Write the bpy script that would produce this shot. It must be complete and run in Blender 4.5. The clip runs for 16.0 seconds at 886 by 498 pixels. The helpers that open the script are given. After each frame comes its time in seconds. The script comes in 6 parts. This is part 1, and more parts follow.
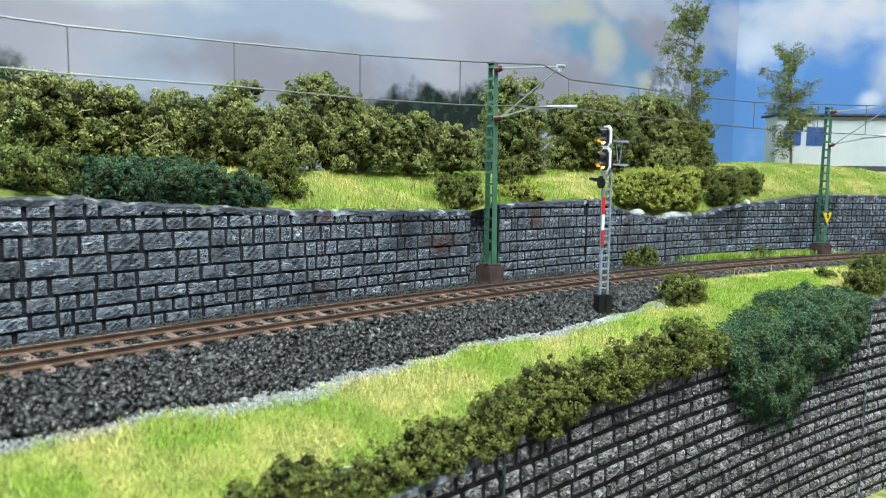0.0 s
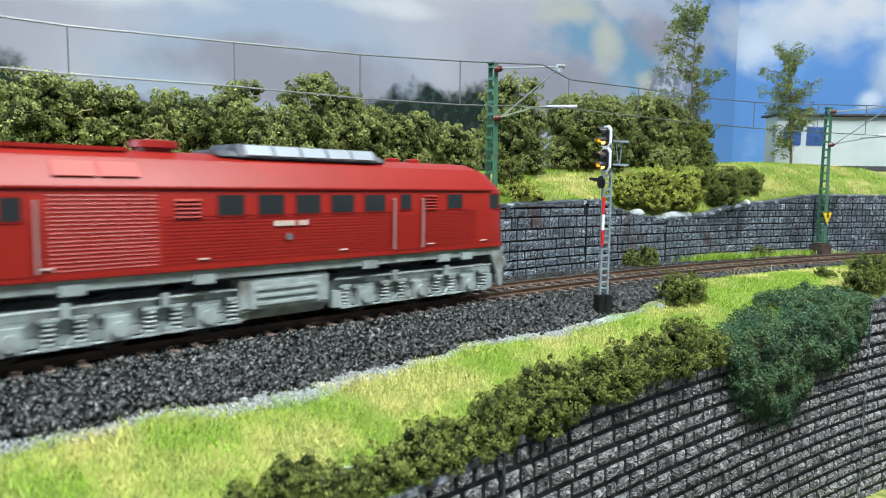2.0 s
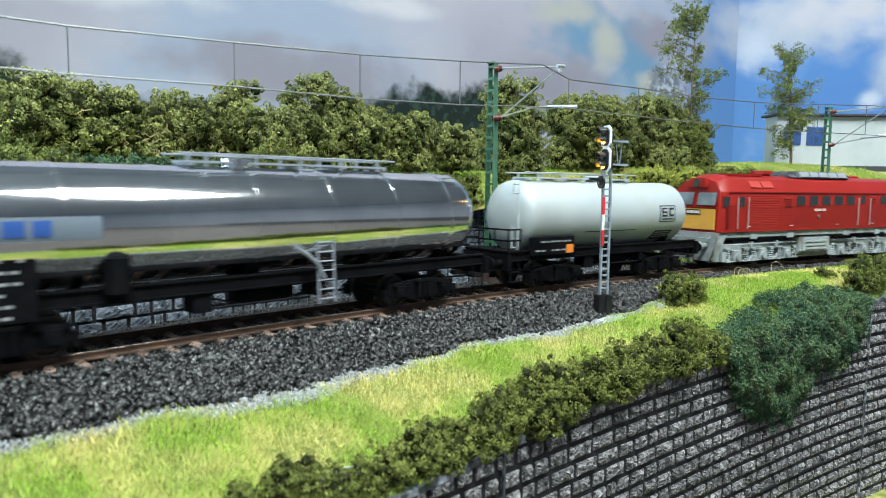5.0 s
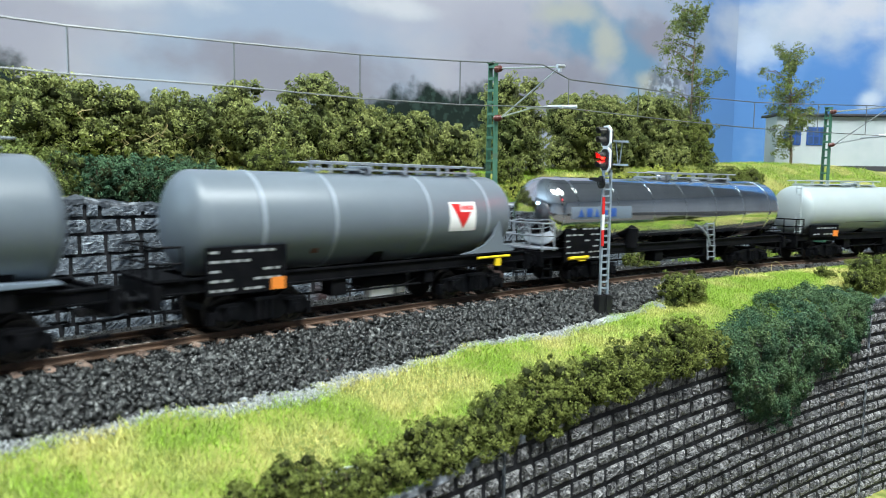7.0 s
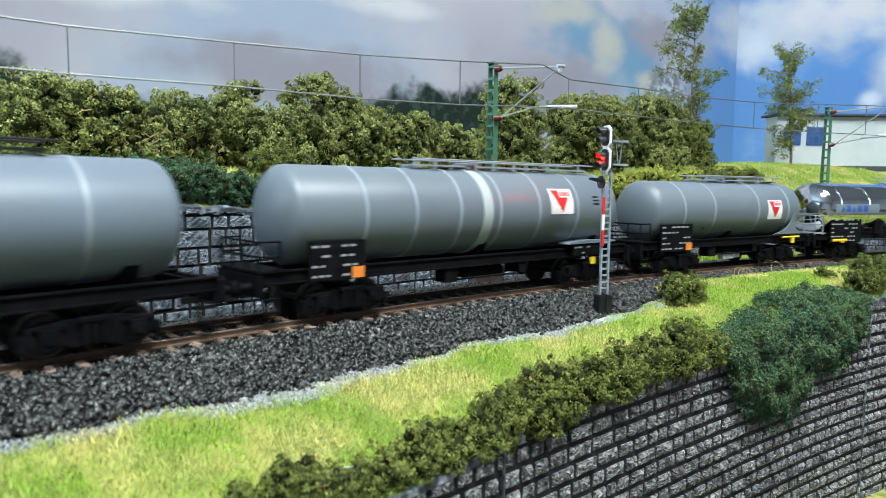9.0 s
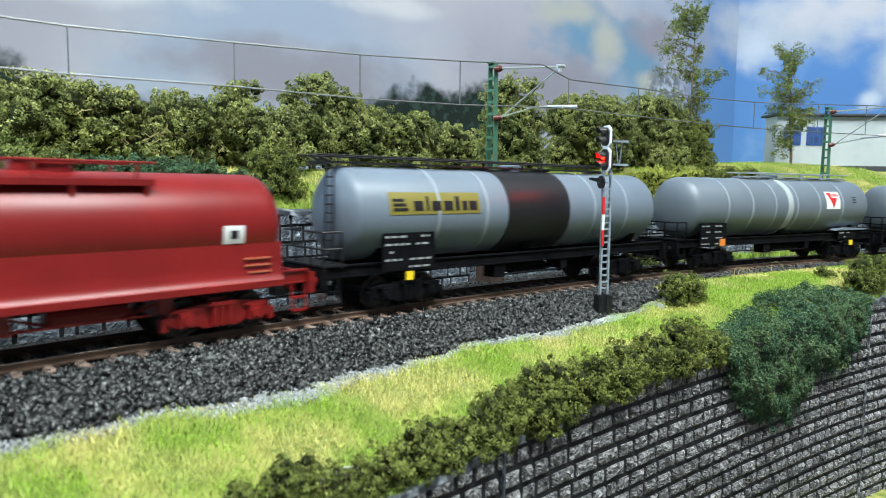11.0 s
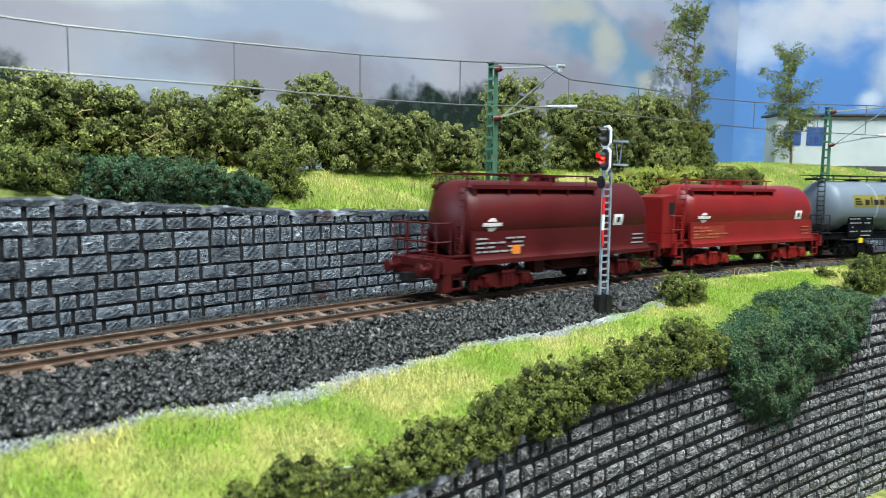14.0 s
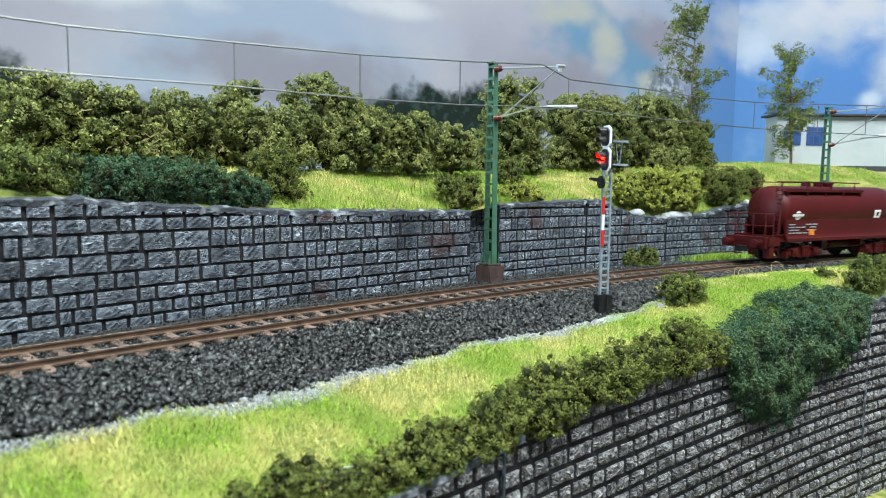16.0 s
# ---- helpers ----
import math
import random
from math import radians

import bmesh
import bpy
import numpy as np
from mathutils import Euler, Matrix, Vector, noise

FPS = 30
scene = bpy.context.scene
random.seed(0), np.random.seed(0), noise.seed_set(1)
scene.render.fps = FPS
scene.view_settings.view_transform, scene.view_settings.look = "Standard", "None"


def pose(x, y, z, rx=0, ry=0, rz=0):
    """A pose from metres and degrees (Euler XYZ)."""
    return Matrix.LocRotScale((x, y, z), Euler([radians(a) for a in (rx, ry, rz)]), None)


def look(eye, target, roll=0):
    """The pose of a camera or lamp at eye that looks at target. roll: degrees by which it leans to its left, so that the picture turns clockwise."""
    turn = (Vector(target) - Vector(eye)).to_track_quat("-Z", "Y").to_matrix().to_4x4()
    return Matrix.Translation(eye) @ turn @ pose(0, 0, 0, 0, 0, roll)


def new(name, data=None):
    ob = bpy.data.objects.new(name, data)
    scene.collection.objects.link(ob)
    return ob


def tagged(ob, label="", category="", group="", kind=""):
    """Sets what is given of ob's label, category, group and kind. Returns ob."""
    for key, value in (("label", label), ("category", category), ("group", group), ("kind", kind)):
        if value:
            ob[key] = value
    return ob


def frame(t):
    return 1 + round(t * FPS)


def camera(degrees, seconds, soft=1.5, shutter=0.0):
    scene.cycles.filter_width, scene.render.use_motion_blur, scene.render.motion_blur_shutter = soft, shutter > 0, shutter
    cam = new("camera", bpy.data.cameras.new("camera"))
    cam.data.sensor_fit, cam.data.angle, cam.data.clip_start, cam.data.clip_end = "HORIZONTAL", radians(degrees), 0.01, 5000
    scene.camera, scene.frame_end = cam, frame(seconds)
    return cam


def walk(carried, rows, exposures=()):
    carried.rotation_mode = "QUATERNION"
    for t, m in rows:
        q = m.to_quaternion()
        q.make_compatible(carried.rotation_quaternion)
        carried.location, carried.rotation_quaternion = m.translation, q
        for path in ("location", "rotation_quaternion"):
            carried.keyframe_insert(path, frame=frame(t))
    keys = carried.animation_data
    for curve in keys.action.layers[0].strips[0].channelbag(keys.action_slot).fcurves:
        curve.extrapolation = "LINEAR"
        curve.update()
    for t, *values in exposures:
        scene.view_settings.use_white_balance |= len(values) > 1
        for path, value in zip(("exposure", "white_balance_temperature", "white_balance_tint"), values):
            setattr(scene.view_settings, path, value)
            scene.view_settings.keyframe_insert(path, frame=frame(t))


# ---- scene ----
MM = 0.001
H_EYE = 42.44
cam = camera(65.93, 16.0, soft=0.6, shutter=0.5)
cam.data.dof.use_dof, cam.data.dof.focus_distance, cam.data.dof.aperture_fstop = True, 0.34, 29.0
EYE = (0.0, 0.0, H_EYE * MM)
AIM = (0.0, math.cos(0.0901), H_EYE * MM - math.sin(0.0901))
walk(cam, [(0.0, look(EYE, AIM, 0.636)), (16.0, look(EYE, AIM, 0.636))])

# ---- world, lamps, exposure ----
world = bpy.data.worlds.new("world")
scene.world = world
world.use_nodes = True
world.node_tree.nodes["Background"].inputs[0].default_value = (0.8, 0.88, 1.0, 1)
world.node_tree.nodes["Background"].inputs[1].default_value = 0.1
scene.view_settings.exposure = 0.0
LAMPS = ((-0.05, -0.5, 1.36, 45.0), (0.8, -0.05, 1.36, 29.0))
for lx, ly, lz, power in LAMPS:
    lamp = bpy.data.lights.new("ceiling_lamp", "AREA")
    lamp.shape, lamp.size, lamp.size_y, lamp.energy, lamp.color = "RECTANGLE", 0.6, 0.35, power, (0.87, 0.965, 0.97)
    new("ceiling_lamp", lamp).matrix_world = pose(lx, ly, lz)

daylight = bpy.data.lights.new("window_daylight", "AREA")
daylight.shape, daylight.size, daylight.size_y, daylight.energy, daylight.color = "RECTANGLE", 1.5, 1.1, 85.0, (0.55, 0.79, 1.0)
new("window_daylight", daylight).matrix_world = look((-2.98, -1.0, 0.45), (0.0, 0.2, 0.0))


# ---- materials ----
def rgb(c):
    return (*c, 1.0)


def material(name, base, rough=0.5, metal=0.0, second=None, size=3.0, mix=(0.4, 0.6), bump=0.0, bump_size=1.0, vary=0.0, island=0.0,
             glow=None, power=0.0, detail=4.0, coat=0.0, dirt=None, dirt_size=12.0, dirt_mix=(0.55, 0.75), spec=0.5, place=False, relief=0.4):
    """Sizes in mm. second: the other colour of a grain; dirt: a colour of larger stains; vary: change of value from object to object; island: from piece to piece."""
    m = bpy.data.materials.new(name)
    m.use_nodes = True
    n, l = m.node_tree.nodes, m.node_tree.links
    p = n["Principled BSDF"]
    p.inputs["Base Color"].default_value = rgb(base)
    p.inputs["Roughness"].default_value, p.inputs["Metallic"].default_value = rough, metal
    p.inputs["Coat Weight"].default_value = coat
    p.inputs["Specular IOR Level"].default_value = spec
    co = n.new("ShaderNodeTexCoord")
    info = n.new("ShaderNodeObjectInfo")
    shift = n.new("ShaderNodeVectorMath")
    shift.operation = "ADD"
    l.new(n.new("ShaderNodeNewGeometry").outputs["Position"] if place else co.outputs["Object"], shift.inputs[0])
    mul = n.new("ShaderNodeMath")
    mul.operation, mul.inputs[1].default_value = "MULTIPLY", 7.0
    l.new(info.outputs["Random"], mul.inputs[0])
    l.new(mul.outputs[0], shift.inputs[1])
    colour = None

    def grain(mm, deep):
        t = n.new("ShaderNodeTexNoise")
        t.inputs["Scale"].default_value, t.inputs["Detail"].default_value = 1000.0 / mm, deep
        l.new(shift.outputs[0], t.inputs["Vector"])
        return t.outputs["Fac"]

    def ramp(source, lo, hi):
        r = n.new("ShaderNodeMapRange")
        r.inputs["From Min"].default_value, r.inputs["From Max"].default_value = lo, hi
        l.new(source, r.inputs["Value"])
        return r.outputs["Result"]

    def blend(a, b, fac):
        x = n.new("ShaderNodeMix")
        x.data_type = "RGBA"
        for value, socket in ((a, x.inputs["A"]), (b, x.inputs["B"])):
            if isinstance(value, tuple):
                socket.default_value = rgb(value)
            else:
                l.new(value, socket)
        l.new(fac, x.inputs["Factor"])
        return x.outputs["Result"]

    if second:
        colour = blend(base, second, ramp(grain(size, detail), *mix))
    if dirt:
        colour = blend(colour or base, dirt, ramp(grain(dirt_size, 5.0), *dirt_mix))
    if vary or island:
        hsv = n.new("ShaderNodeHueSaturation")
        if colour:
            l.new(colour, hsv.inputs["Color"])
        else:
            hsv.inputs["Color"].default_value = rgb(base)
        source = info.outputs["Random"]
        if island:
            source = n.new("ShaderNodeNewGeometry").outputs["Random Per Island"]
        r = n.new("ShaderNodeMapRange")
        k = vary or island
        r.inputs["To Min"].default_value, r.inputs["To Max"].default_value = 1 - k, 1 + k
        l.new(source, r.inputs["Value"])
        l.new(r.outputs["Result"], hsv.inputs["Value"])
        colour = hsv.outputs["Color"]
    if colour:
        l.new(colour, p.inputs["Base Color"])
    if bump:
        b = n.new("ShaderNodeBump")
        b.inputs["Strength"].default_value, b.inputs["Distance"].default_value = bump, bump_size * MM * relief
        l.new(grain(bump_size, 5.0), b.inputs["Height"])
        l.new(b.outputs["Normal"], p.inputs["Normal"])
    if glow:
        p.inputs["Emission Color"].default_value, p.inputs["Emission Strength"].default_value = rgb(glow), power
    return m


M = {
    "mortar": material("dark_mortar", (0.007, 0.008, 0.011), 0.7, second=(0.016, 0.016, 0.02), size=3, bump=0.5, bump_size=0.8),
    "cap": material("plaster_cap", (0.06, 0.07, 0.085), 0.45, second=(0.48, 0.52, 0.58), size=6, mix=(0.54, 0.70), bump=1.0, bump_size=2.5, detail=6),
    "plaster": material("white_plaster", (0.50, 0.52, 0.54), 0.6, second=(0.26, 0.28, 0.30), size=4, bump=0.6, bump_size=1.5),
    "bed": material("ballast_bed", (0.018, 0.019, 0.02), 0.8, second=(0.03, 0.03, 0.032), size=1.2, bump=1.0, bump_size=1.2),
    "ballast": material("basalt_ballast", (0.012, 0.013, 0.013), 0.45, second=(0.095, 0.099, 0.096), size=1.6, mix=(0.50, 0.66), spec=0.5, island=0.75, bump=0.4, bump_size=0.4),
    "grit": material("pale_grit", (0.38, 0.40, 0.41), 0.7, second=(0.22, 0.23, 0.24), size=1.0, island=0.4),
    "soil": material("green_turf", (0.15, 0.19, 0.035), 0.9, second=(0.33, 0.31, 0.09), size=14, mix=(0.45, 0.62), dirt=(0.10, 0.15, 0.02), dirt_size=4, bump=0.8, bump_size=1.0),
    "blade": material("grass_fibre", (0.25, 0.40, 0.03), 0.6, second=(0.56, 0.52, 0.17), size=30, mix=(0.46, 0.62), island=0.45, detail=3),
    "rail_side": material("rusty_rail", (0.12, 0.07, 0.045), 0.55, second=(0.075, 0.045, 0.03), size=5, bump=0.2, bump_size=0.6),
    "rail_head": material("rail_head_metal", (0.42, 0.37, 0.32), 0.3, 1.0, second=(0.25, 0.2, 0.16), size=9),
    "sleeper": material("sleeper_brown", (0.17, 0.115, 0.09), 0.6, second=(0.33, 0.25, 0.2), size=2.5, mix=(0.5, 0.7), vary=0.3, bump=0.4, bump_size=0.6),
    "flake": material("hedge_leaf", (0.28, 0.305, 0.10), 0.75, second=(0.12, 0.145, 0.045), size=12, island=0.5, spec=0.2),
    "flake_olive": material("olive_leaf", (0.19, 0.23, 0.06), 0.8, second=(0.12, 0.15, 0.04), size=10, island=0.5, spec=0.2),
    "flake_dark": material("dark_leaf", (0.11, 0.135, 0.03), 0.8, second=(0.165, 0.19, 0.045), size=12, island=0.28, spec=0.2),
    "flake_blue": material("bluish_leaf", (0.045, 0.10, 0.055), 0.8, second=(0.08, 0.145, 0.07), size=8, island=0.4, spec=0.2),
    "flake_ivy": material("ivy_leaf", (0.04, 0.095, 0.05), 0.75, second=(0.075, 0.13, 0.055), size=14, island=0.5, spec=0.25),
    "flake_ivy_pale": material("young_ivy_leaf", (0.10, 0.17, 0.10), 0.75, second=(0.13, 0.18, 0.075), size=9, island=0.4, spec=0.25),
    "flake_lime": material("lime_leaf", (0.42, 0.45, 0.09), 0.8, second=(0.27, 0.30, 0.06), size=7, island=0.4, spec=0.2),
    # body inside the plants, near-black to paint in the shade between clumps
    "shade_core": material("shade_foam", (0.022, 0.028, 0.010), 0.9, second=(0.035, 0.04, 0.016), size=3, spec=0.1, bump=0.8, bump_size=1.5),
    "bark": material("bark", (0.10, 0.07, 0.045), 0.8, second=(0.2, 0.15, 0.1), size=3, bump=0.6, bump_size=1),
    "twig": material("pale_twig", (0.36, 0.30, 0.13), 0.7),
    "mast": material("mast_green", (0.045, 0.135, 0.085), 0.5, second=(0.06, 0.16, 0.10), size=6, bump=0.15, bump_size=0.8, dirt=(0.10, 0.09, 0.06), dirt_size=9, dirt_mix=(0.62, 0.75)),
    "brownbase": material("brown_footing", (0.055, 0.034, 0.03), 0.7, second=(0.085, 0.052, 0.045), size=4),
    "wire": material("wire_grey", (0.16, 0.17, 0.17), 0.45, 0.6),
    "silver": material("silver_metal", (0.6, 0.62, 0.64), 0.35, 0.7),
    "insulator": material("brown_insulator", (0.10, 0.025, 0.018), 0.3),
    "postgrey": material("signal_grey", (0.25, 0.30, 0.35), 0.5, second=(0.2, 0.24, 0.28), size=5),
    "black": material("black_plastic", (0.008, 0.008, 0.010), 0.45, bump=0.1, bump_size=0.8),
    "visor": material("visor_black", (0.035, 0.033, 0.03), 0.3),
    "underframe": material("black_underframe", (0.0028, 0.0033, 0.0045), 0.6, second=(0.006, 0.006, 0.0075), size=5, bump=0.2, bump_size=0.7, spec=0.08),
    "white": material("white_print", (0.8, 0.8, 0.8), 0.5),
    "redpaint": material("red_print", (0.62, 0.02, 0.02), 0.45),
    "yellow": material("yellow_paint", (0.85, 0.6, 0.02), 0.45),
    "orange": material("orange_print", (0.75, 0.22, 0.03), 0.5),
    "loco_red": material("loco_red", (0.275, 0.013, 0.008), 0.40, second=(0.25, 0.011, 0.007), size=20, spec=0.4, bump=0.05, bump_size=1.5),
    "loco_grey": material("loco_grey", (0.33, 0.375, 0.38), 0.5, second=(0.25, 0.28, 0.285), size=6, bump=0.12, bump_size=1, dirt=(0.16, 0.15, 0.13), dirt_size=12, dirt_mix=(0.55, 0.75)),
    "loco_yellow": material("panel_yellow", (0.78, 0.42, 0.08), 0.45, second=(0.72, 0.38, 0.07), size=10),
    "dark_grey": material("roof_grille_grey", (0.05, 0.054, 0.065), 0.55, second=(0.13, 0.13, 0.15), size=5),
    "light_grey": material("light_grey_metal", (0.27, 0.30, 0.34), 0.5, 0.2),
    "glass": material("dark_window", (0.02, 0.024, 0.026), 0.08, coat=0.3),
    "tank_white": material("tank_white", (0.385, 0.43, 0.44), 0.38, second=(0.365, 0.41, 0.42), size=25, dirt=(0.355, 0.38, 0.335), dirt_size=30, dirt_mix=(0.58, 0.8)),
    "tank_grey": material("tank_grey", (0.138, 0.165, 0.195), 0.40, second=(0.126, 0.152, 0.18), size=25),
    "tank_light": material("tank_light_grey", (0.15, 0.188, 0.235), 0.42, second=(0.143, 0.176, 0.218), size=25),
    "chrome": material("chrome", (0.88, 0.89, 0.90), 0.10, 1.0, second=(0.72, 0.73, 0.74), size=30),
    "tank_red": material("tank_red", (0.21, 0.009, 0.009), 0.36, second=(0.175, 0.008, 0.008), size=20),
    "tank_maroon": material("tank_maroon", (0.068, 0.0048, 0.0056), 0.46, second=(0.057, 0.0042, 0.0048), size=20, spec=0.3),
    "wheel": material("wheel_steel", (0.05, 0.045, 0.04), 0.45, 0.6),
    "tread": material("wheel_tread", (0.45, 0.43, 0.4), 0.3, 1.0),
    "house_white": material("house_white", (0.46, 0.50, 0.52), 0.6, second=(0.42, 0.47, 0.49), size=20),
    "house_blue": material("window_blue", (0.03, 0.09, 0.32), 0.4),
    "roof_dark": material("roof_dark", (0.05, 0.05, 0.06), 0.6),
    "wallpaint": material("room_paint", (0.36, 0.36, 0.38), 0.8, second=(0.33, 0.33, 0.35), size=300),
    "ceiling_white": material("ceiling_white", (0.72, 0.73, 0.74), 0.8, second=(0.68, 0.69, 0.70), size=300),
    # paler than the tanks: the highlights on the rings put into the colour
    "hoop_glint": material("hoop_glint", (0.27, 0.31, 0.36), 0.4),
    "boardwood": material("grey_board", (0.07, 0.062, 0.055), 0.7, second=(0.05, 0.045, 0.04), size=30),
    "floorwood": material("room_floor", (0.22, 0.18, 0.14), 0.5, second=(0.17, 0.14, 0.11), size=80),
    "lampglow": material("lamp_diffuser", (0.9, 0.9, 0.9), 0.5, glow=(1, 0.98, 0.95), power=6.0),
    "glow_yellow": material("lit_yellow_lens", (0.9, 0.5, 0.02), 0.3, glow=(1.0, 0.42, 0.02), power=40.0),
    "glow_red": material("lit_red_lens", (0.9, 0.02, 0.01), 0.3, glow=(1.0, 0.0009, 0.0004), power=260.0),
    "lens": material("dark_lens", (0.05, 0.05, 0.05), 0.15),
}


def stone_material(name, dark, mid, pale, size, stretch, ridge, patch_at, stains, relief):
    """Cast and dry-brushed model stone: dark wash in the hollows, pale paint on wavy ridges and edges, where their
    highlights are painted in too. Sizes in mm.
    """
    m = bpy.data.materials.new(name)
    m.use_nodes = True
    n, l = m.node_tree.nodes, m.node_tree.links
    p = n["Principled BSDF"]
    p.inputs["Roughness"].default_value, p.inputs["Specular IOR Level"].default_value = 0.5, 0.35
    geo, info = n.new("ShaderNodeNewGeometry"), n.new("ShaderNodeObjectInfo")
    mp = n.new("ShaderNodeVectorMath")
    mp.operation, mp.inputs[1].default_value = "MULTIPLY", (1, 1, stretch)
    l.new(geo.outputs["Position"], mp.inputs[0])

    def noisy(mm, deep, source, warp=0.0):
        t = n.new("ShaderNodeTexNoise")
        t.inputs["Scale"].default_value, t.inputs["Detail"].default_value, t.inputs["Distortion"].default_value = 1000.0 / mm, deep, warp
        l.new(source, t.inputs["Vector"])
        return t.outputs["Fac"]

    def ramp(v, a, b, lo=0.0, hi=1.0):
        r = n.new("ShaderNodeMapRange")
        for key, value in (("From Min", a), ("From Max", b), ("To Min", lo), ("To Max", hi)):
            r.inputs[key].default_value = value
        l.new(v, r.inputs["Value"])
        return r.outputs["Result"]

    def math_node(op, a, b=None):
        q = n.new("ShaderNodeMath")
        q.operation = op
        for value, socket in ((a, q.inputs[0]), (b, q.inputs[1])):
            if isinstance(value, float):
                socket.default_value = value
            elif value is not None:
                l.new(value, socket)
        return q.outputs[0]

    def blend(a, b, fac):
        x = n.new("ShaderNodeMix")
        x.data_type = "RGBA"
        for value, socket in ((a, x.inputs["A"]), (b, x.inputs["B"])):
            if isinstance(value, tuple):
                socket.default_value = rgb(value)
            else:
                l.new(value, socket)
        l.new(fac, x.inputs["Factor"])
        return x.outputs["Result"]

    wave = noisy(size, 2.5, mp.outputs[0], 0.8)
    crest = ramp(math_node("ABSOLUTE", math_node("SUBTRACT", wave, 0.5)), 0.0, ridge, 1.0, 0.0)
    patchy = ramp(noisy(size * 1.9, 3.0, geo.outputs["Position"]), *patch_at)
    fine = noisy(1.1, 3.0, geo.outputs["Position"])
    # pale rims: brush paint, with the edge highlights put into the colour
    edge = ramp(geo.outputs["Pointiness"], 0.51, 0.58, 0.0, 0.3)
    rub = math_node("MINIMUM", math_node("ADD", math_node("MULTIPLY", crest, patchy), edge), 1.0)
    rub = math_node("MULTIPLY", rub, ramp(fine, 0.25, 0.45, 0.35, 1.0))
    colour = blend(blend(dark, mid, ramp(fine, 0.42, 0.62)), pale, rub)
    for tint, mm, lo, hi in stains:
        colour = blend(colour, tint, ramp(noisy(mm, 4.0, geo.outputs["Position"]), lo, hi, 0.0, 0.75))
    hsv = n.new("ShaderNodeHueSaturation")
    l.new(colour, hsv.inputs["Color"])
    l.new(ramp(info.outputs["Random"], 0.0, 1.0, 0.72, 1.25), hsv.inputs["Value"])
    l.new(hsv.outputs["Color"], p.inputs["Base Color"])
    b = n.new("ShaderNodeBump")
    b.inputs["Strength"].default_value, b.inputs["Distance"].default_value = 1.0, relief * MM
    l.new(math_node("ADD", crest, math_node("MULTIPLY", fine, 0.5)), b.inputs["Height"])
    l.new(b.outputs["Normal"], p.inputs["Normal"])
    return m


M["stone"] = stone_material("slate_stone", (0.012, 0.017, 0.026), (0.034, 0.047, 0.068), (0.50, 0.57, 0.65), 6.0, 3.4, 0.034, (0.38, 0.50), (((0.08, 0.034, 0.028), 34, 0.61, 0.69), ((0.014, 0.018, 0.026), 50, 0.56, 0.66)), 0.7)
# near-black 2.6 mm spots: pits drawn by colour alone
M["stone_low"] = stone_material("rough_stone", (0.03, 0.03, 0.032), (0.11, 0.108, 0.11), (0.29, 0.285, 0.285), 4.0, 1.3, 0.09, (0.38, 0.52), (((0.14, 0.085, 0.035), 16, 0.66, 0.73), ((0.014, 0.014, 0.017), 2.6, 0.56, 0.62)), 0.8)


